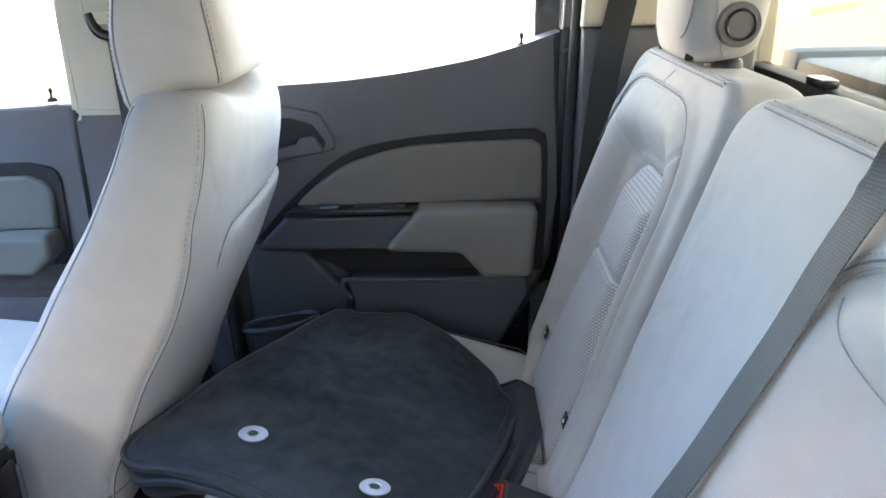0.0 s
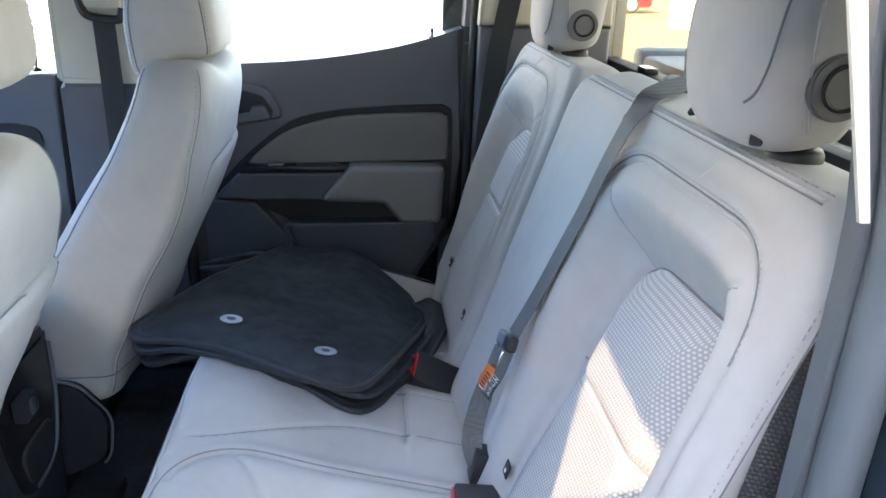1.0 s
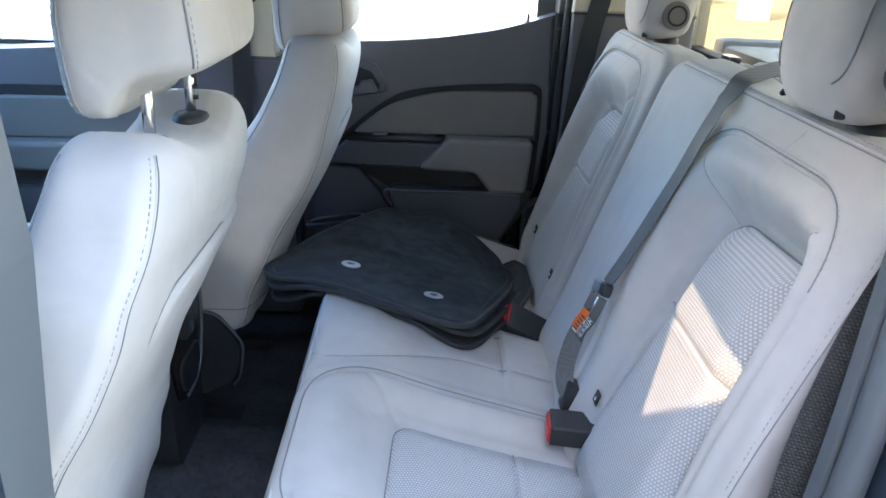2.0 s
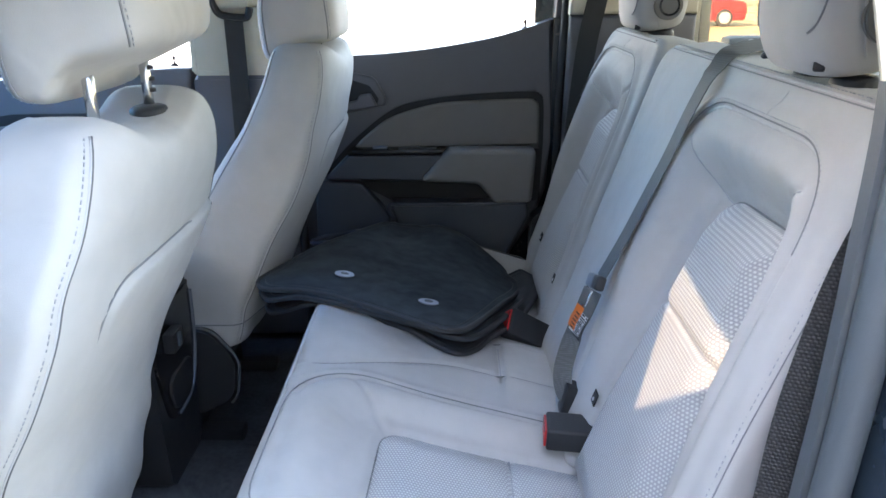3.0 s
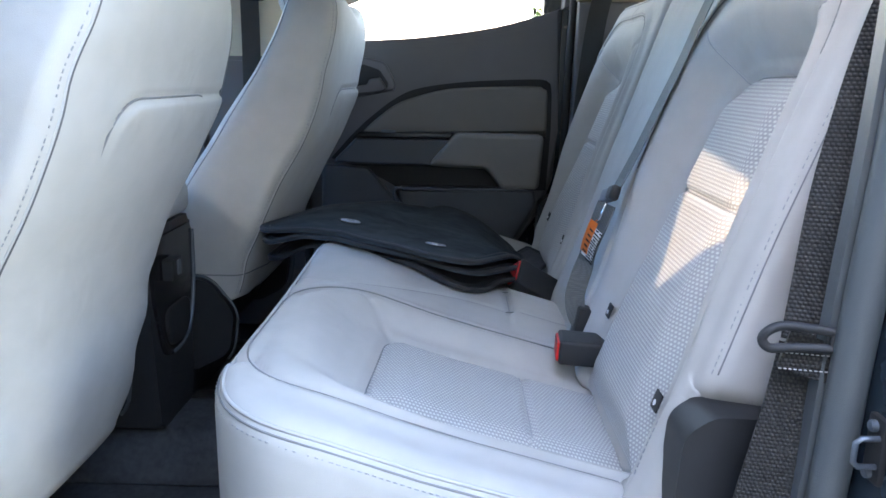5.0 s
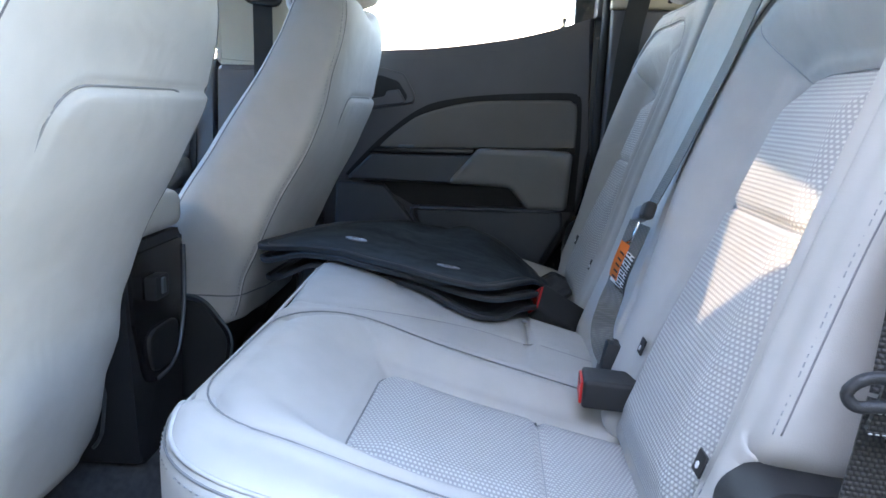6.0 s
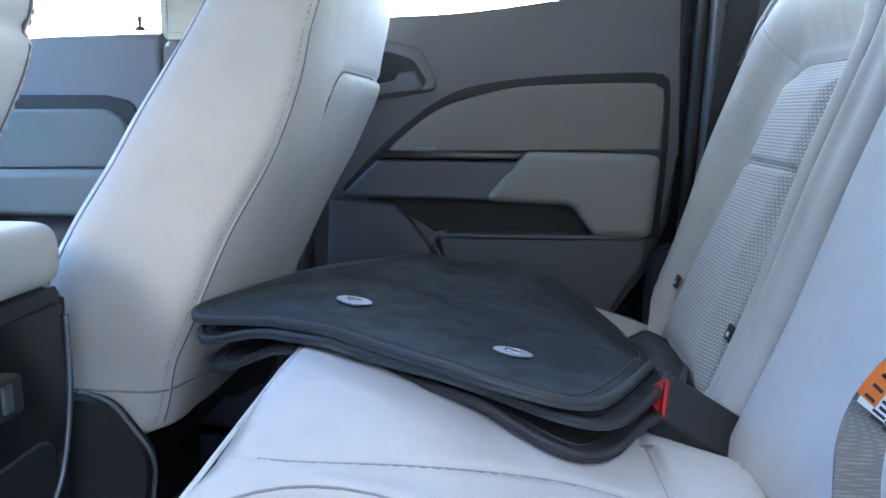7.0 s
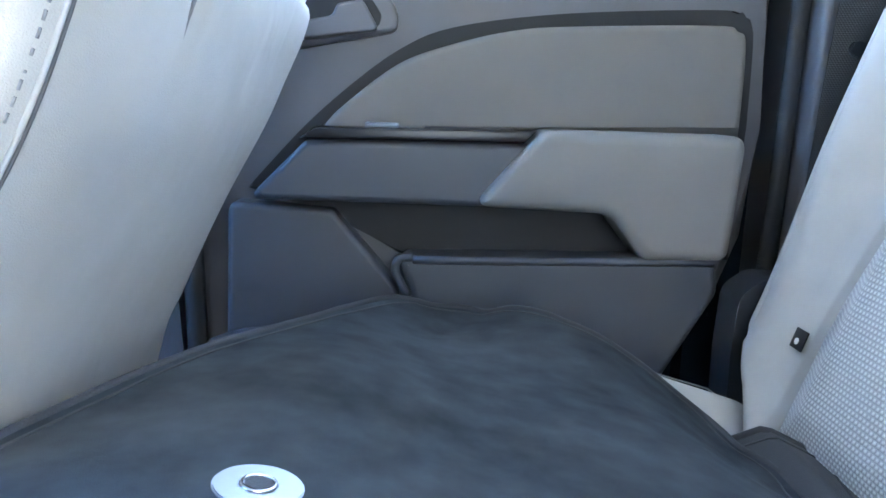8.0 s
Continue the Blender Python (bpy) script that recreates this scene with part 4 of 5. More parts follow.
def cushion_lines(c):
    inset = rounded([(-0.182, c - 0.116), (-0.06, c - 0.128), (0.192, c - 0.120), (0.192, c + 0.155), (-0.172, c + 0.146)], [0.055, 0.2, 0, 0, 0.045], 8)
    loop = rounded([(-0.312, c - 0.160), (0.198, c - 0.155), (0.198, c + 0.240), (-0.312, c + 0.235)], [0.10, 0, 0, 0.13], 10)
    return inset, loop


def centre_gap(u):
    """Half the width of the middle place of the bench."""
    return 0.066 + 0.095 * ease((-0.03 - np.asarray(u, float)) / 0.30)


def cushion_height(U, V):
    h = 0.003 * np.sin(7 * U + 2) * np.cos(9 * V) + 0.010 * np.exp(-((U + 0.22) / 0.09) ** 2) * (1.0 - 1.6 * ease((V - 0.95) / 0.25))
    for c in (0.325, 1.165):
        inset, loop = cushion_lines(c)
        i, a = away(U, V, inset), away(U, V, loop)
        t = np.where(a > 0, np.where(i > 0, 1.0, a / np.maximum(a - i, 1e-4)), 0.0)
        h += np.where(a > 0, 0.012 * np.sin(math.pi * np.clip(1.4 * t, 0, 1)) - 0.022 * ease((t - 0.15) / 0.85), 0) + np.where(i > 0, 0.016 * ease(i / 0.055), 0)
        h += 0.005 * np.exp(-((a + 0.014) / 0.012) ** 2)
        h -= 0.008 * np.exp(-(i / 0.0050) ** 2) + 0.007 * np.exp(-(a / 0.0036) ** 2)
        h -= np.where(i > 0, 0.010 * np.exp(-((U - 0.03) / 0.0050) ** 2), 0)
        crease = [(-0.168, c + 0.140), (-0.190, c + 0.180), (-0.222, c + 0.220)]
        h -= 0.0055 * np.exp(-(away(U, V, crease, False) / 0.0055) ** 2)
    mid = np.exp(-((V - MID) / 0.11) ** 4)
    h += 0.012 * mid + 0.008 * mid * ease((0.14 - np.abs(U - 0.09)) / 0.08) * (U > 0.03)
    h -= 0.008 * np.exp(-((U - 0.028) / 0.0055) ** 2) * (np.abs(V - MID) < 0.085)
    for s in (-1, 1):
        h -= 0.004 * np.exp(-((V - MID - s * centre_gap(U)) / 0.004) ** 2)
    return h - 0.05 * ease((U - 0.14) / 0.10) - 0.024 * ease((V - 1.08) / 0.15) * ease((-0.10 - U) / 0.12)


bench = thing("rear_seat_cushion", "light grey cloth rear bench cushion with dotted inserts", "rear seat")
R = 0.035
plan = rounded([(-0.337 + R, 0.066 + R), (0.20, 0.085 + R), (0.20, 1.405 - R), (-0.337 + R, 1.424 - R)], [0.10, 0, 0, 0.10], 12)
puffed("cushion", plan, cushion_height, 0.005, R, 0.17, seat_place, CLOTH, bench, "light grey cloth cushion",
       [("insert_panel", cushion_lines(c)[0], KNIT_SEAT, "pale dotted mesh fabric insert") for c in (0.325, 1.165)])
low = rounded([(0.19, 1.405 - 0.010), (-0.337 + 0.010, 1.424 - 0.010), (-0.337 + 0.010, 0.066 + 0.010), (0.19, 0.085 + 0.010)], [0, 0.125, 0.125, 0], 14)
low = [tuple(np.array(a) * (1 - t) + np.array(b) * t) for a, b in zip(low, low[1:]) for t in np.linspace(0, 1, 5)[:-1]]
rim_in = aside(low, 0.025)
rim_h = cushion_height(np.array([p[0] for p in rim_in]), np.array([p[1] for p in rim_in]))
tube("piping", [seat_place(u, v, h - 0.0095) for (u, v), h in zip(low, rim_h)], 0.0024, PIPING, bench, "pale piping")
tube("seam_line", [seat_place(u, v, h - 0.0165) for (u, v), h in zip(aside(low, -0.0050), rim_h)], 0.0013, SEAM, bench)
stitches("stitching", [seat_place(u, v, h - 0.0245) for (u, v), h in zip(aside(low, -0.0088), rim_h)], THREAD, bench, 0.0075, 0.0046, 0.0007)


def dense(line, n=6):
    return [tuple(np.array(a) * (1 - t) + np.array(b) * t) for a, b in zip(line, line[1:]) for t in np.linspace(0, 1, n)[:-1]] + [line[-1]]


for c in (0.325, 1.165):
    inset, loop = cushion_lines(c)
    k = [i for i, p in enumerate(loop) if p[0] > 0.193]
    way = loop[k[-1]:] + loop[:k[0] + 1]
    tube("piping", on_face(dense(way), cushion_height, seat_place, 0.0004), 0.0026, PIPING, bench)
    tube("insert_border", on_face(dense([p for p in inset[-9:] + inset[:18]]), cushion_height, seat_place, 0.0004), 0.0014, SEAM, bench)
    tube("seam_line", on_face(aside(dense(way), -0.0058), cushion_height, seat_place, 0.0003), 0.0011, SEAM, bench)
    tube("insert_seam", on_face([(0.03, v) for v in np.linspace(c - 0.124, c + 0.151, 24)], cushion_height, seat_place, 0.0006), 0.0018, THREAD, bench)
tube("centre_seam", on_face([(0.028, v) for v in np.linspace(MID - 0.056, MID + 0.056, 16)], cushion_height, seat_place, 0.0003), 0.0016, THREAD, bench)
for s in (-1, 1):
    tube("centre_seam", on_face([(u, MID + s * float(centre_gap(u))) for u in np.linspace(-0.30, 0.14, 30)], cushion_height, seat_place, 0.0003), 0.0012, SEAM, bench)
for s, y in ((1, 0.082), (-1, 1.44)):
    cover = thing("seat_hinge_cover", "dark grey plastic hinge cover beside the bench", "hinge cover", "hinge covers")
    part("shell", slab_bm(rounded([(0.150, 0.012), (0.30, 0.012), (0.285, 0.405), (0.240, 0.430), (0.178, 0.432), (0.150, 0.412), (0.146, 0.34), (0.148, 0.20)], 0.03), y - 0.028, y + 0.028, 0.012, 4), PLASTIC, cover)
    part("rib", slab_bm(rounded([(0.20, 0.02), (0.27, 0.02), (0.26, 0.35), (0.225, 0.375), (0.195, 0.33)], 0.02), y - s * 0.036, y - s * 0.0285, 0.003), PLASTIC, cover)

# ---- front seats ----
def shaped_ring(x, c, z, fore, aft, half, pf, pa, n=144):
    """A level ring: flat sides, nearly square in front, bulging behind."""
    out = []
    for j in range(n):
        q = 2 * math.pi * j / n
        out.append(ring_point(x, c, z, fore, aft, half, pf, pa, q))
    return out


def ring_point(x, c, z, fore, aft, half, pf, pa, q):
    co, si = math.cos(q), math.sin(q)
    d, p = (aft, pa) if co > 0 else (fore, pf)
    return Vector((x + d * math.copysign(abs(co) ** (2 / p), co), c + half * math.copysign(abs(si) ** (2 / p), si), z))


def stack(rings):
    n = len(rings[0])
    faces = [(i * n + j, i * n + (j + 1) % n, (i + 1) * n + (j + 1) % n, (i + 1) * n + j) for i in range(len(rings) - 1) for j in range(n)]
    faces += [tuple(range(n))[::-1], tuple((len(rings) - 1) * n + j for j in range(n))]
    return [v for r in rings for v in r], faces


def seat_back(bottom, c, dx, lean, belly, drop):
    """Rings of the backrest: seam line, front, rear middle and half width by height."""
    rows = [(bottom, -0.558 - 0.35 * (0.31 - bottom), -0.690, -0.512 - 0.08 * (0.31 - bottom), 0.240), (0.40, -0.530, -0.700, -0.460, 0.250), (0.46, -0.502, -0.682, -0.434, 0.254),
            (0.525, -0.470, -0.645, -0.402, 0.257), (0.60, -0.418, -0.592, -0.362, 0.259), (0.65, -0.388, -0.556, -0.338, 0.259), (0.70, -0.362, -0.514, -0.316, 0.258), (0.75, -0.342, -0.470, -0.299, 0.255),
            (0.80, -0.322, -0.436, -0.278, 0.238), (0.845, -0.312, -0.408, -0.264, 0.215), (0.872, -0.312, -0.396, -0.266, 0.190), (0.886, -0.318, -0.386, -0.278, 0.165), (0.893, -0.325, -0.372, -0.298, 0.135)]
    a = spline([(z, s, f) for z, s, f, r, w in rows], 9)
    b = spline([(r, w, 0) for z, s, f, r, w in rows], 9)
    return [(dx + p.y - 0.040 * lean * ease((p.x - 0.58) / 0.36), c, p.x - drop * float(ease((p.x - 0.60) / 0.29)), max(p.y - p.z, 0.01), max(q.x - p.y, 0.008) + belly * float(ease((0.56 - p.x) / 0.26)), q.y, 7.0, 3.1) for p, q in zip(a, b)]


def relief(P, mid_x, c, panel, top, cup):
    """Shoulders raised on both sides of the posts, and a padded panel on the rear, set off by a groove."""
    d = away(P[:, 1], P[:, 2], panel)
    rear = ease((P[:, 0] - mid_x - 0.004) / 0.03)
    P[:, 0] += rear * ease((P[:, 2] - 0.625) / 0.07) * (0.005 * ease((d + 0.004) / 0.016) - 0.005 * np.exp(-(d / 0.0045) ** 2))
    side = np.abs(P[:, 1] - c)
    crown = ease((P[:, 2] - top + 0.085) / 0.085)
    P[:, 2] += crown * (cup * ease((side - 0.050) / 0.075) - 0.010 * (1 - ease(side / 0.08)))
    low = ease((0.46 - P[:, 2]) / 0.10) * rear
    P[:, 0] += low * 0.004 * np.sin(46 * (P[:, 2] + 0.9 * P[:, 1])) * ease((side - 0.10) / 0.06)
    return P


def front_seat(name, label, c, dx, lift, bottom, lean, tilt, belly, turn, drop, cup):
    """c: its middle across the cab; dx: slid along; lift: how far the head restraint is raised; lean: how far its top is tipped forward."""
    seat = thing(name, label, "front seat", "front seats")
    rings = seat_back(bottom, c, dx, lean, belly, drop)
    first = rings[0]
    rings = [(first[0], c, first[2] - 0.010, first[3] * 0.9, first[4] * 0.5, first[5] * 0.95, 7.0, 3.1)] + rings
    last = rings[-1]
    closing = [(last[0], c, last[2] + 0.0004 * k, last[3] * f, last[4] * f, last[5] * f, 7.0, 3.1) for k, f in ((1, 0.85), (2, 0.65), (3, 0.4), (4, 0.15))]
    shell = rings + closing
    panel = rounded([(c - 0.150, bottom + 0.06), (c - 0.150, 0.712), (c + 0.30, 0.712), (c + 0.30, bottom + 0.06)], [0.02, 0.06, 0.02, 0.02], 10)
    verts, faces = stack([shaped_ring(*r) for r in shell])
    mid_x = np.repeat([r[0] for r in shell], 144)
    verts = relief(np.array(verts), mid_x, c, panel, last[2], cup)
    body = mesh_ob("backrest", verts, faces, CLOTH, seat, "light grey cloth backrest")

    def ring_at(z):
        for a, b in zip(rings, rings[1:]):
            if a[2] <= z <= b[2]:
                t = (z - a[2]) / (b[2] - a[2])
                return [p + (q - p) * t for p, q in zip(a, b)]
        return list(rings[-1] if z > rings[-1][2] else rings[0])

    def skin(z, q):
        r = ring_at(z)
        r[2] = z
        return ring_point(*r, q)

    def rear_face(y, z, lift_off=-0.0022):
        x, cy, _, fore, aft, half, pf, pa = ring_at(z)
        k = min(abs(y - cy) / half, 0.999)
        return Vector((x + aft * (1 - k**pa) ** (1 / pa) + lift_off, y, z))

    def laid(line):
        """Points on the finished skin; line: heights and angles."""
        P = relief(np.array([skin(z, q) for z, q in line]), np.array([ring_at(z)[0] for z, q in line]), c, panel, last[2], cup)
        return [Vector(p) for p in P]

    zs = np.linspace(bottom + 0.01, last[2] - 0.012, 70)
    for sgn in (-1, 1):
        tube("piping", laid([(z, sgn * turn) for z in zs]), 0.0015, PIPING, seat, "pale corner piping")
        tube("corner_seam", laid([(z, sgn * (turn - 0.030)) for z in zs]), 0.0013, DARK_SEAM, seat, "dark corner seam")
        stitches("stitching", [p + Vector((0.0003, sgn * 0.0006, 0)) for p in laid([(z, sgn * (turn + 0.10)) for z in zs])], THREAD, seat, 0.0075, 0.0045, 0.0008)
        tube("front_seam", laid([(z, sgn * 2.15) for z in zs]), 0.0016, SEAM, seat)
    if bottom > 0.25:
        tube("hem_seam", laid([(0.328, q) for q in np.linspace(-2.9, 2.9, 80)]), 0.0016, SEAM, seat)
    arch = rounded([(c - 0.150, bottom + 0.10), (c - 0.150, 0.712), (c + 0.150, 0.712), (c + 0.150, bottom + 0.10)], [0, 0.06, 0.06, 0], 10)
    fine = [tuple(np.array(a) * (1 - t) + np.array(b) * t) for a, b in zip(arch, arch[1:]) for t in np.linspace(0, 1, 8)[:-1]]
    tube("back_panel_seam", [rear_face(y, z) for y, z in fine if z > 0.60], 0.0013, SEAM, seat)
    # head restraint on two posts
    base = 0.893 + lift
    hx = dx - 0.334 - 0.043 * (lean if lean > 0.9 else 0.0)
    hr = [(0.012, base + 0.000, 0.045, 0.10), (0.004, base + 0.006, 0.070, 0.120), (-0.002, base + 0.025, 0.082, 0.132), (-0.006, base + 0.08, 0.082, 0.137), (-0.006, base + 0.14, 0.070, 0.134), (-0.010, base + 0.19, 0.054, 0.122), (-0.014, base + 0.215, 0.035, 0.10), (-0.016, base + 0.222, 0.015, 0.07)]
    head_rings = [(hx + p.x, c, p.y, max(d.x, 0.004), d.y, 5.2, tilt) for p, d in zip(spline([(a, b, 0) for a, b, _, _ in hr], 3), spline([(a, b, 0) for _, _, a, b in hr], 3))]
    head = loft("head_restraint", head_rings, CLOTH, seat, "grey cloth head restraint", 96)

    def chin(x, z):
        return 0.030 * float(ease((hx - 0.012 - x) / 0.022) * ease((base + 0.060 - z) / 0.060))

    def head_line(q, z0, z1):
        out = []
        for r in head_rings:
            if z0 <= r[2] <= z1:
                co, si = math.cos(q), math.sin(q)
                px, py = (r[3] + 0.0006) * math.copysign(abs(co) ** (2 / 5.2), co), (r[4] + 0.0006) * math.copysign(abs(si) ** (2 / 5.2), si)
                z = r[2] + tilt * px
                out.append(Vector((r[0] + px, c + py, z - chin(r[0] + px, z))))
        return out

    for v in head.data.vertices:
        v.co.z -= chin(v.co.x, v.co.z)
    for sgn in (-1, 1):
        for q in (1.02, 2.05):
            line = head_line(sgn * q, base + 0.004, base + 0.218)
            tube("seam", line, 0.0013, SEAM, head)
            stitches("stitching", [p + Vector((0.0045 if q < 1.5 else -0.0045, sgn * 0.0006, 0)) for p in line], THREAD, head, 0.0075, 0.0045, 0.0007)
        y = c - 0.008 + sgn * 0.076
        loft("post", [(hx - 0.004, y, 0.87 - drop, 0.0065, 0.0065, 2), (hx - 0.004, y, base + 0.02, 0.0065, 0.0065, 2)], METAL, head, "bright steel post", 14)
        loft("guide", [(hx - 0.004, y, 0.884 - drop, 0.024, 0.034, 2), (hx - 0.004, y, 0.894 - drop, 0.0235, 0.033, 2), (hx - 0.004, y, 0.898 - drop, 0.019, 0.027, 2), (hx - 0.004, y, 0.900 - drop, 0.010, 0.013, 2)], PLASTIC, head, "black post guide", 22)
        if sgn > 0:
            for k in range(4):
                loft("notch", [(hx + 0.0025, y, 0.915 - drop + 0.014 * k, 0.0045, 0.0045, 2), (hx + 0.0025, y, 0.920 - drop + 0.014 * k, 0.0045, 0.0045, 2)], PLASTIC, head, "", 8)
    # cushion, base, recliner
    part("cushion", slab_bm(rounded([(dx - 1.16, 0.20), (dx - 0.66, 0.18), (dx - 0.63, 0.34), (dx - 0.80, 0.37), (dx - 1.14, 0.41)], 0.05), c - 0.25, c + 0.25, 0.03, axis=1), CLOTH, seat, "grey cloth cushion")
    part("seat_base", box_bm((dx - 1.10, c - 0.20, 0.012), (dx - 0.66, c + 0.20, 0.19), 0.02), PLASTIC, seat, "black seat base")
    for sgn in (-1, 1):
        y0 = c + sgn * 0.245
        shape = rounded([(dx - 0.70, 0.325), (dx - 0.585, 0.325), (dx - 0.532, 0.255), (dx - 0.545, 0.165), (dx - 0.62, 0.125), (dx - 0.72, 0.15)], [0.02, 0.055, 0.05, 0.05, 0.04, 0.03], 7)
        hub = part("recliner_cover", slab_bm(shape, y0, y0 + sgn * 0.026, 0.012, 5), PLASTIC, seat, "black recliner cover")
        # Paler tube along the edge paints the highlight on the black cover.
        edge = [p for p in aside(shape + shape[:1], 0.010) if p[0] > dx - 0.64 and p[1] > 0.15]
        tube("rim", [(p[0], y0 + sgn * 0.0255, p[1]) for p in edge], 0.003, GREY_PLASTIC, hub, "raised grey rim", 6)
    part("lower_frame", slab_bm([(dx - 0.70, 0.13), (dx - 0.615, 0.15), (dx - 0.585, 0.22), (dx - 0.565, bottom + 0.015), (dx - 0.69, bottom + 0.015)], c - 0.20, c + 0.20, 0.006), PLASTIC, seat, "black lower frame")
    for sgn in (-1, 1):
        part("rail", box_bm((dx - 1.12, c + sgn * 0.17 - 0.02, 0.0005), (dx - 0.56, c + sgn * 0.17 + 0.02, 0.03), 0.004), PLASTIC, seat, "black steel floor rail")
    return seat


front_seat("passenger_seat", "light grey cloth passenger seat, head restraint pushed down", 1.155, 0.0, 0.008, 0.275, 1.0, 0.14, 0.0, 1.18, 0.0, 0.014)
front_seat("driver_seat", "light grey cloth driver seat, head restraint raised", 0.335, -0.105, 0.052, 0.20, 0.55, 0.24, 0.034, 1.05, 0.020, 0.022)

# ---- centre console ----
console = thing("centre_console", "black centre console with padded pale armrest lid", "console")
part("body", slab_bm(rounded([(0.66, 0.096), (0.83, 0.096), (0.850, 0.35), (0.862, 0.472), (0.628, 0.472), (0.64, 0.35)], 0.015), -0.605, -1.45, 0.012, axis=0), PLASTIC, console)
part("armrest_lid", box_bm((-1.05, 0.628, 0.4725), (-0.598, 0.862, 0.543), 0.030, 6), LINER, console, "padded pale grey armrest lid")
part("rear_panel", slab_bm(rounded([(0.685, 0.225), (0.80, 0.225), (0.838, 0.345), (0.846, 0.455), (0.645, 0.455), (0.652, 0.345)], [0.05, 0.05, 0.03, 0.01, 0.01, 0.03]), -0.598, -0.6045, 0.003, axis=0), GLOSS, console, "satin black rear panel")
part("drawer", slab_bm(rounded([(0.70, 0.245), (0.79, 0.245), (0.812, 0.32), (0.678, 0.32)], 0.03), -0.592, -0.5975, 0.004, axis=0), PLASTIC, console)
part("hook", box_bm((-0.5975, 0.685, 0.375), (-0.575, 0.735, 0.415), 0.006), PLASTIC, console, "black bag hook")
part("hook_clip", box_bm((-0.5745, 0.699, 0.385), (-0.570, 0.712, 0.412), 0.002), DULL, console)
# Grey rim, set paler than the console to draw its curved highlight.
tube("rim", spline([(-0.5965, 0.847, 0.44), (-0.5965, 0.842, 0.345), (-0.5965, 0.815, 0.265), (-0.5965, 0.775, 0.235), (-0.5965, 0.72, 0.230)], 8), 0.0035, DULL, console, "grey rim", 8)

# ---- floor mats piled on the bench ----
def floor_mat(label, outline, surface, top):
    """A bound carpet mat over an outline in (x, y); surface(x, y) gives its height above the floor."""
    mat = thing("floor_mat", label, "floor mat", "pile of floor mats")
    line = [(p.x, p.y) for p in spline([(a, b, 0) for a, b in outline], 6, True)]

    def place(u, v, h):
        return (u, v, h)

    puffed("carpet", line, surface, 0.009, 0.004, 0.003, place, top, mat, "")
    edge = [tuple(np.array(a) * (1 - t) + np.array(b) * t) for a, b in zip(line, line[1:] + line[:1]) for t in (0, 0.5)]
    tube("binding", on_face(edge, surface, place, -0.001), 0.0048, RUBBER, mat, "black edge binding", 8, True, 0.8)
    inner = [p for p in aside(edge + edge[:1], 0.0155)]
    tube("binding_groove", on_face(inner, surface, place, 0.0002), 0.0012, RUBBER, mat, "", 5)
    return mat


def bench_surface(U, V, lift):
    return 0.329 - 0.27 * np.maximum(U, -0.30) + cushion_height(np.maximum(U, -0.30), V) + lift


def top_surface(U, V):
    """The stiff top mat: highest over the front of the bench, sinking towards its far end."""
    z = 0.452 - 0.17 * np.maximum(U + 0.29, 0.0) - 0.10 * np.maximum(-0.36 - U, 0.0)
    z = z - 0.027 * ease((V - 1.02) / 0.33) - 0.010 * ease((U - 0.0) / 0.10) - 0.042 * ease((U + 0.06) / 0.14) * ease((V - 0.86) / 0.30)
    z = z + 0.0016 * np.sin(7 * U + 2 * V)
    z = z + 0.07 * (0.83 - np.clip(V, 0.68, 1.0)) * ease((U + 0.27) / 0.10)
    z = z + 0.16 * np.clip(U + 0.23, 0.0, 0.15) * ease((V - 1.12) / 0.2)
    fold = (U + 0.165 - 0.55 * (V - 1.34)) / 0.020
    z = np.maximum(z, bench_surface(U, V, 0.020))
    return z - 0.006 * np.exp(-fold**2) * ease((V - 1.18) / 0.12) + 0.004 * np.exp(-((U + 0.10) / 0.03) ** 2) * ease((V - 1.2) / 0.1)


def bottom_surface(U, V):
    z = np.maximum(bench_surface(U, V, 0.013), 0.405 - 0.36 * (U + 0.10) * (U > -0.10))
    z = np.minimum(z, top_surface(U, V) - 0.030 + 0.055 * ease((U - 0.05) / 0.08))
    near = ease((0.80 - V) / 0.06) * ease((U + 0.16) / 0.06)
    z = z * (1 - near) + bench_surface(U, V, 0.013) * near
    return z - 0.034 * ease((-0.33 - U) / 0.12)


TOP = [(-0.466, 0.905), (-0.460, 0.868), (-0.435, 0.842), (-0.390, 0.828), (-0.336, 0.808), (-0.247, 0.768), (-0.190, 0.735), (-0.138, 0.708), (-0.100, 0.694), (-0.070, 0.690), (-0.040, 0.704), (-0.008, 0.765), (0.033, 0.870), (0.062, 0.975), (0.086, 1.090), (0.098, 1.155), (0.090, 1.190), (0.073, 1.212), (0.066, 1.240), (0.050, 1.266), (0.000, 1.296), (-0.055, 1.328), (-0.115, 1.368), (-0.160, 1.380), (-0.200, 1.370), (-0.232, 1.374), (-0.262, 1.335), (-0.312, 1.220), (-0.360, 1.120), (-0.405, 1.030), (-0.445, 0.950)]
mat = floor_mat("dark charcoal carpet floor mat with two steel eyelets", TOP, top_surface, MAT_TOP)
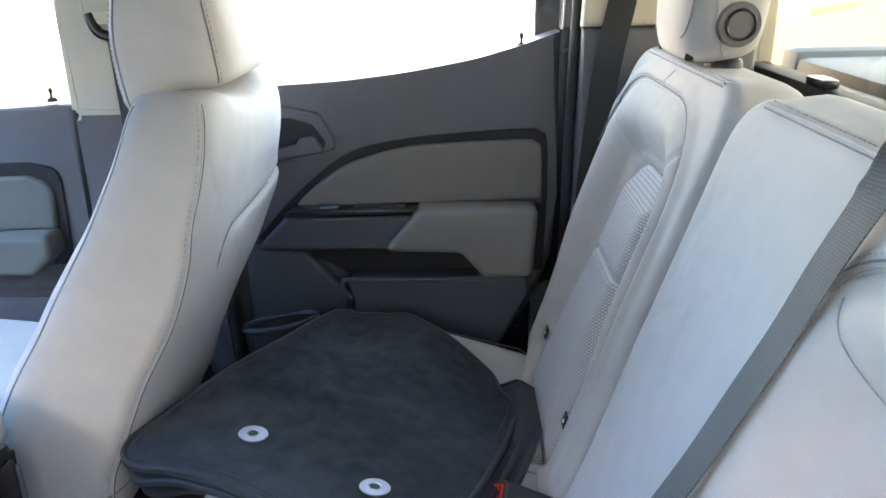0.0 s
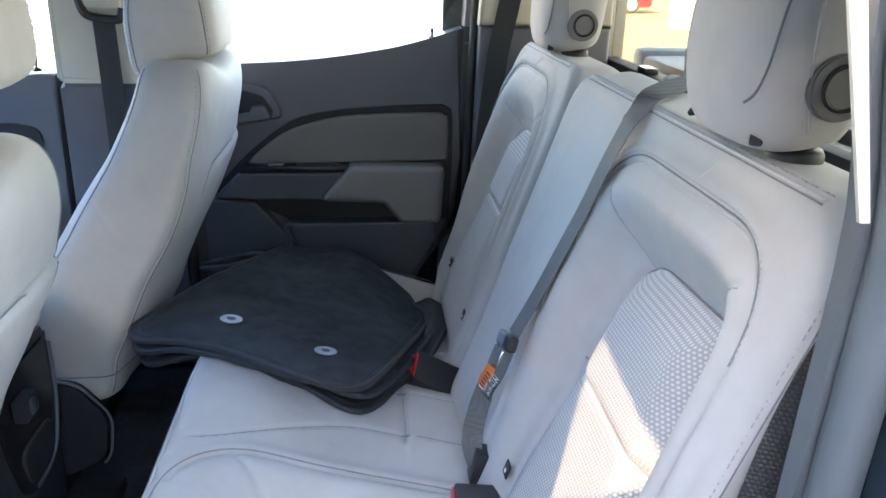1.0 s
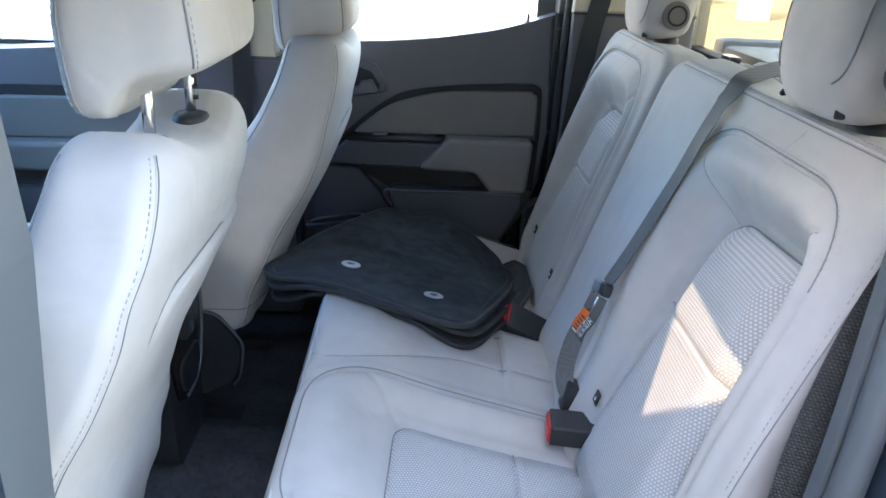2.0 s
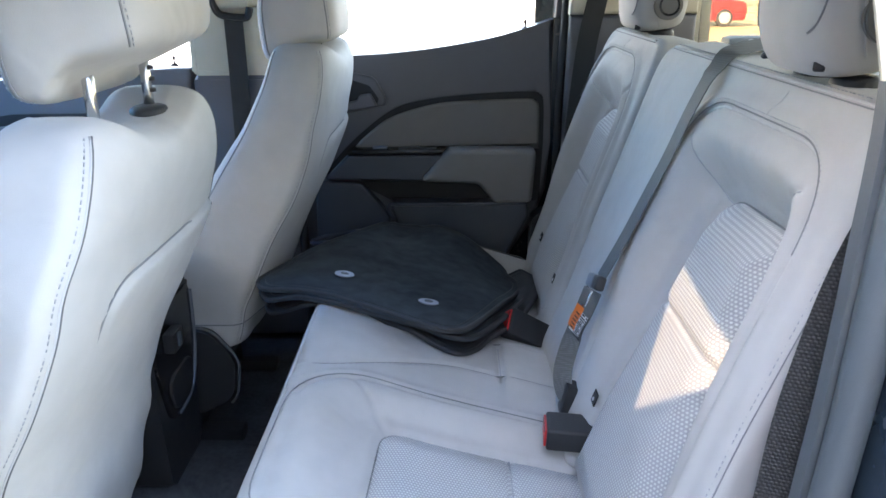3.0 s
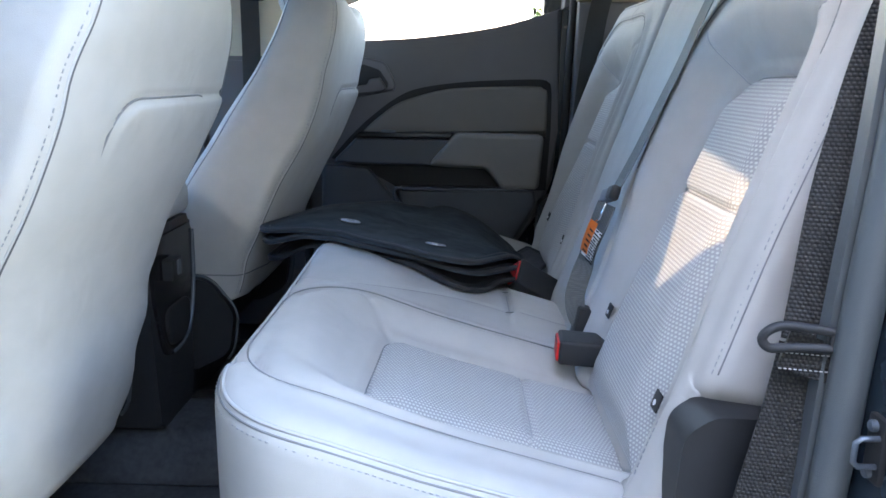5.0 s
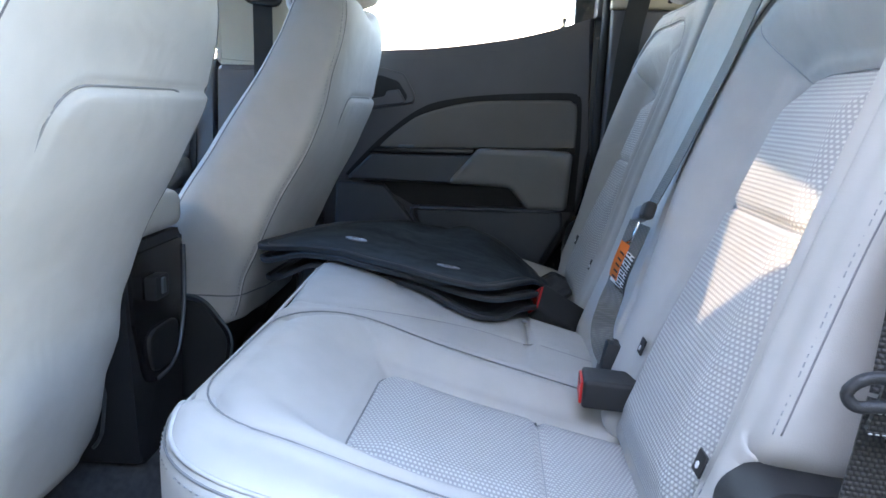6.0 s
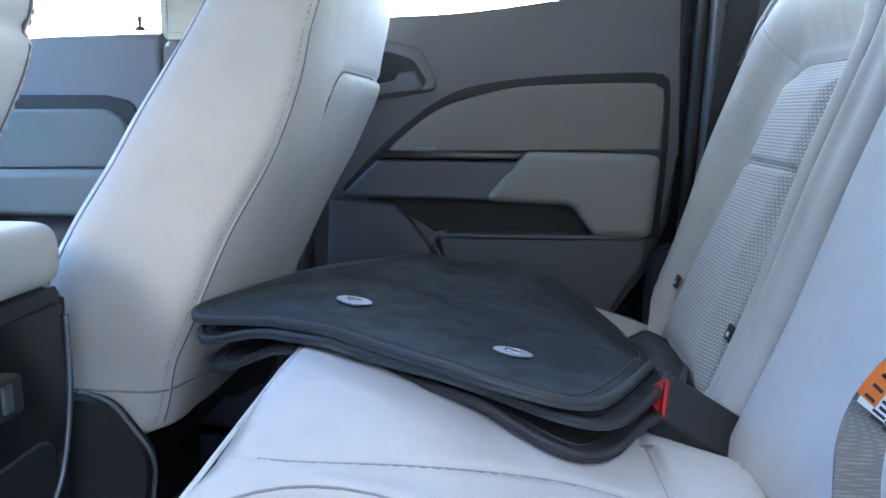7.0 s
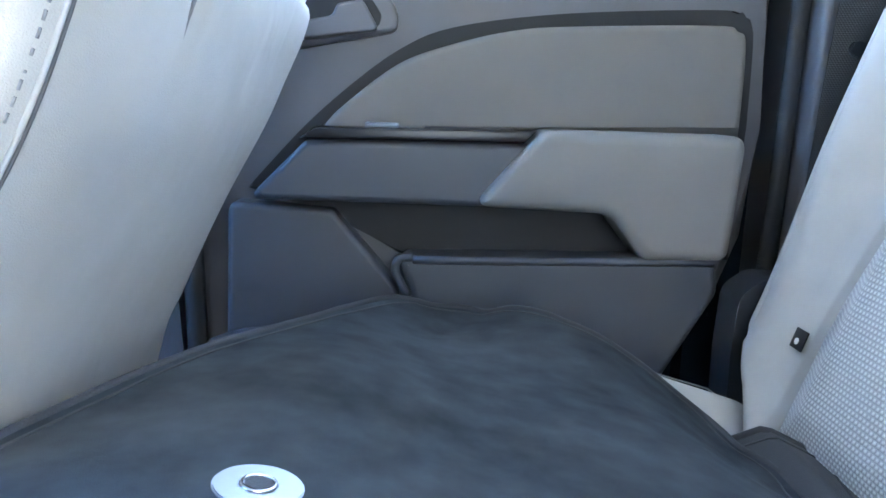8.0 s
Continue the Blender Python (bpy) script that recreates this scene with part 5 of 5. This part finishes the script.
for u, v in ((-0.287, 0.896), (-0.110, 0.815)):
    at = [float(top_surface(np.array([u + a]), np.array([v + b]))[0]) for a, b in ((0, 0), (0.02, 0), (0, 0.02))]
    up = Vector(((at[0] - at[1]) / 0.02, (at[0] - at[2]) / 0.02 + 0.06, 1)).normalized().to_track_quat("Z", "Y").to_matrix().to_4x4()
    p = Vector((u, v, at[0] + 0.0014))
    eye = part("eyelet", moved(disc_bm(0.0205, 0.0018, 32, 0.0007), Matrix.Translation(p) @ up), EYELET, mat, "round dull steel eyelet")
    part("eyelet_hole", moved(disc_bm(0.0066, 0.0016, 20, 0.0004), Matrix.Translation(p + Vector((0.0005, 0, 0.0011))) @ up), PLASTIC, eye, "dark eyelet hole")
    tube("eyelet_rim", [p + up.to_3x3() @ Vector((0.0078 * math.cos(q), 0.0078 * math.sin(q), 0.0014)) for q in np.linspace(0, 2 * math.pi, 21)[:-1]], 0.0010, METAL, eye, "", 5, True)
SECOND = [(-0.462, 0.915), (-0.455, 0.872), (-0.430, 0.838), (-0.380, 0.818), (-0.309, 0.792), (-0.223, 0.757), (-0.165, 0.732), (-0.135, 0.722), (-0.114, 0.728), (-0.098, 0.750), (-0.060, 0.860), (-0.010, 1.000), (0.020, 1.080), (0.010, 1.150), (-0.060, 1.250), (-0.150, 1.330), (-0.230, 1.330), (-0.320, 1.200), (-0.410, 1.030)]
floor_mat("second charcoal carpet mat half hidden in the pile", SECOND, lambda U, V: top_surface(U, V) - 0.011 - 0.014 * ease((-0.36 - U) / 0.10), MAT_TOP)
THIRD = [(-0.30, 0.900), (-0.250, 0.810), (-0.170, 0.760), (-0.110, 0.727), (-0.070, 0.706), (-0.034, 0.708), (-0.002, 0.752), (0.040, 0.850), (0.068, 0.930), (0.098, 1.040), (0.102, 1.075), (0.085, 1.120), (0.050, 1.200), (-0.040, 1.290), (-0.150, 1.345), (-0.270, 1.270), (-0.330, 1.100)]
floor_mat("third charcoal carpet mat showing its rounded corner", THIRD, lambda U, V: top_surface(U, V) - 0.019 + 0.014 * ease((U - 0.04) / 0.06), MAT_TOP)
BOTTOM = [(-0.455, 0.930), (-0.450, 0.885), (-0.410, 0.850), (-0.340, 0.820), (-0.250, 0.792), (-0.182, 0.756), (-0.113, 0.724), (-0.070, 0.704), (-0.038, 0.712), (-0.005, 0.758), (0.037, 0.829), (0.080, 0.920), (0.125, 1.060), (0.150, 1.150), (0.155, 1.195), (0.125, 1.225), (0.020, 1.280), (-0.150, 1.345), (-0.300, 1.300), (-0.390, 1.200), (-0.440, 1.060)]
floor_mat("large black rubber floor mat at the bottom of the pile", BOTTOM, bottom_surface, RUBBER)

# ---- seat belts ----
belt = thing("centre_seat_belt", "grey centre seat belt hanging over the seatback", "seat belt")
HANG = spline([(0.550, 0.76, 0.900), (0.490, 0.705, 0.927), (0.445, 0.664, 0.931), (0.405, 0.630, 0.929), (0.370, 0.600, 0.926), (0.341, 0.572, 0.920), (0.320, 0.555, 0.904), (0.304, 0.548, 0.884), (0.283, 0.553, 0.832), (0.262, 0.560, 0.770), (0.236, 0.568, 0.703), (0.209, 0.576, 0.634), (0.180, 0.586, 0.566)], 8)
strap("webbing", HANG, 0.037, (0.03, 0.965, 0.22), WEB, belt, "grey woven webbing")
FLAT = (0.55, -0.61, -0.58)
LOW = spline([(0.168, 0.580, 0.548), (0.155, 0.582, 0.508), (0.151, 0.608, 0.477), (0.149, 0.630, 0.445), (0.139, 0.620, 0.418), (0.127, 0.590, 0.392), (0.129, 0.572, 0.365), (0.142, 0.555, 0.335)], 6)
part("belt_clip", moved(box_bm((-0.012, -0.016, -0.006), (0.012, 0.016, 0.006), 0.003), pose(0.424, 0.694, 0.924, 0, -10, 40)), PIPING, belt, "pale plastic belt clip")
strap("lower_webbing", LOW, 0.032, FLAT, WEB, belt, "grey woven webbing", 0.003)
FLAT_WAY = Vector(FLAT).normalized()


def on_belt(k, side, out):
    """A point beside the middle of the lower webbing, lifted off the face that looks into the cab."""
    way = (LOW[k + 1] - LOW[k - 1]).normalized()
    face = way.cross(FLAT_WAY).normalized()
    return LOW[k] + FLAT_WAY * side + face * (out if face.y < 0 else -out)


lab = strap("warning_label", [on_belt(k, 0.001, 0.0024) for k in range(6, 18)], 0.026, FLAT, WHITE, belt, "orange and white warning label", 0.0010)
strap("orange_band", [on_belt(k, -0.0075, 0.0032) for k in range(5, 17)], 0.016, FLAT, ORANGE, lab, "orange warning band", 0.0008)
for k in range(6, 18):
    for side, wide in ((0.0060, 0.010 if k % 3 else 0.006), (0.0145, 0.005)):
        a = on_belt(k, side + 0.001 * math.sin(5 * k), 0.0033)
        strap("print_bar", [a, a + (LOW[k + 1] - LOW[k]) * 0.42], wide, FLAT, BLACK, lab, "", 0.0007)
    if k % 2 and k < 16:
        a = on_belt(k, -0.0075 + 0.002 * math.sin(3 * k), 0.0039)
        strap("print_bar", [a, a + (LOW[k + 1] - LOW[k]) * 0.5], 0.008, FLAT, BLACK, lab, "", 0.0006)
tongue = part("tongue", moved(box_bm((-0.008, -0.004, -0.011), (0.006, 0.034, 0.012), 0.005, 3), pose(0.172, 0.578, 0.562, 0, 18, 0) @ pose(0, 0, 0, -14, 0, 0)), TONGUE, belt, "blue-grey belt tongue")
part("tongue_grip", moved(box_bm((-0.009, -0.032, -0.010), (0.007, -0.0045, 0.014), 0.006, 3), pose(0.172, 0.578, 0.562, 0, 18, 0) @ pose(0, 0, 0, -14, 0, 0)), PLASTIC, tongue, "black grip end")
tube("tongue_loop", [(0.164, 0.566, 0.553), (0.157, 0.572, 0.525), (0.153, 0.582, 0.520), (0.156, 0.594, 0.527), (0.163, 0.594, 0.553)], 0.0022, METAL, tongue, "bright steel tongue plate", 6)
part("anchor_buckle", moved(box_bm((-0.011, -0.018, -0.028), (0.011, 0.018, 0.028), 0.005), pose(0.136, 0.572, 0.352, 0, 12, 0)), PLASTIC, belt, "small black latch")


def buckle(label, m):
    b = thing("seat_belt_buckle", label, "belt buckle", "rear belt buckles")
    part("housing", moved(box_bm((-0.047, -0.030, -0.019), (0.055, 0.030, 0.019), 0.006, 3), m), PLASTIC, b)
    part("release_button", moved(box_bm((-0.0505, -0.024, -0.0145), (-0.0465, 0.024, 0.0145), 0.0015), m), RED, b, "red release button")
    part("slot", moved(box_bm((-0.051, -0.020, 0.0095), (-0.0506, 0.020, 0.013), 0), m), BLACK, b)
    part("stalk", moved(box_bm((0.055, -0.022, -0.010), (0.105, 0.022, 0.004), 0.004), m), PLASTIC, b, "black webbing stalk")
    return b


buckle("black seat belt buckle with red button on the bench", pose(0.137, 0.494, 0.335, 0, 3, -4))
buckle("black seat belt buckle with red button beside the mats", pose(0.088, 0.877, 0.332, 47, 32, 12))

near_belt = thing("near_seat_belt", "dark woven seat belt beside the doorway", "seat belt", "outer seat belts")
strap("webbing", spline([(0.49, 0.034, 1.20), (0.385, 0.034, 0.98), (0.300, 0.036, 0.83), (0.262, 0.034, 0.68), (0.247, 0.027, 0.56), (0.240, 0.018, 0.52)], 8), 0.050, (0.92, -0.40, 0), WEB_DARK, near_belt, "dark woven webbing", 0.002)
strap("lower_webbing", spline([(0.243, 0.020, 0.515), (0.232, 0.016, 0.45), (0.217, 0.014, 0.375), (0.195, 0.012, 0.25), (0.18, 0.012, 0.06)], 8), 0.056, (1, -0.25, 0), WEB_DARK, near_belt, "dark woven webbing", 0.003)
ring = [(0.191, 0.004, 0.529), (0.198, 0.003, 0.538), (0.212, 0.002, 0.541), (0.240, -0.004, 0.539), (0.266, -0.012, 0.536), (0.270, -0.013, 0.529), (0.264, -0.012, 0.523), (0.238, -0.005, 0.524), (0.212, 0.001, 0.522), (0.197, 0.003, 0.521)]
plate_t = tube("tongue", spline(ring, 5, True), 0.0042, PLASTIC, near_belt, "black belt tongue", 10, True)
part("tongue_bar", moved(box_bm((-0.020, -0.003, -0.008), (0.006, 0.003, 0.008), 0.003), pose(0.262, -0.010, 0.530, 0, 0, -14)), PLASTIC, plate_t)
strap("webbing_fold", spline([(0.240, 0.006, 0.528), (0.235, 0.003, 0.515), (0.230, 0.004, 0.497)], 6), 0.047, (1, -0.25, 0), WEB_DARK, near_belt, "folded webbing end", 0.007)
for low in (0.517, 0.503):
    stitches("stitching", [(0.211 + 0.3 * (low - 0.517), 0.0025, low), (0.253 + 0.3 * (low - 0.517), -0.0085, low + 0.001)], PIPING, near_belt, 0.004, 0.0024, 0.0005)

far_belt = thing("far_seat_belt", "dark seat belt hanging along the rear pillar", "seat belt", "outer seat belts")
strap("webbing", spline([(0.345, 1.440, 1.22), (0.302, 1.438, 0.99), (0.277, 1.437, 0.85), (0.255, 1.437, 0.60), (0.24, 1.437, 0.30)], 8), 0.050, (1, -0.25, 0), WEB_FINE, far_belt, "dark woven webbing", 0.002)
part("belt_stop", moved(disc_bm(0.009, 0.006, 14, 0.001), pose(0.263, 1.434, 0.69, 90, 0, 0)), PLASTIC, far_belt)
front_belt = thing("front_seat_belt", "grey front seat belt hanging on the centre pillar", "seat belt", "outer seat belts")
strap("webbing", spline([(-0.633, 1.472, 0.948), (-0.634, 1.476, 0.80), (-0.640, 1.486, 0.55), (-0.645, 1.492, 0.20)], 6), 0.049, (1, 0.02, 0.02), WEB_FINE, front_belt, "grey woven webbing", 0.002)
tube("guide_ring", spline([(-0.682, 1.466, 0.985), (-0.672, 1.463, 0.958), (-0.655, 1.462, 0.946), (-0.610, 1.462, 0.940), (-0.592, 1.463, 0.944), (-0.586, 1.466, 0.965)], 6), 0.010, GLOSS, front_belt, "black guide ring", 10)
part("anchor", box_bm((-0.68, 1.462, 0.965), (-0.59, 1.4775, 0.990), 0.005), BEIGE, front_belt, "beige anchor cover")
part("belt_stop", moved(disc_bm(0.009, 0.006, 14, 0.001), pose(-0.636, 1.470, 0.66, 90, 0, 0)), PLASTIC, front_belt)
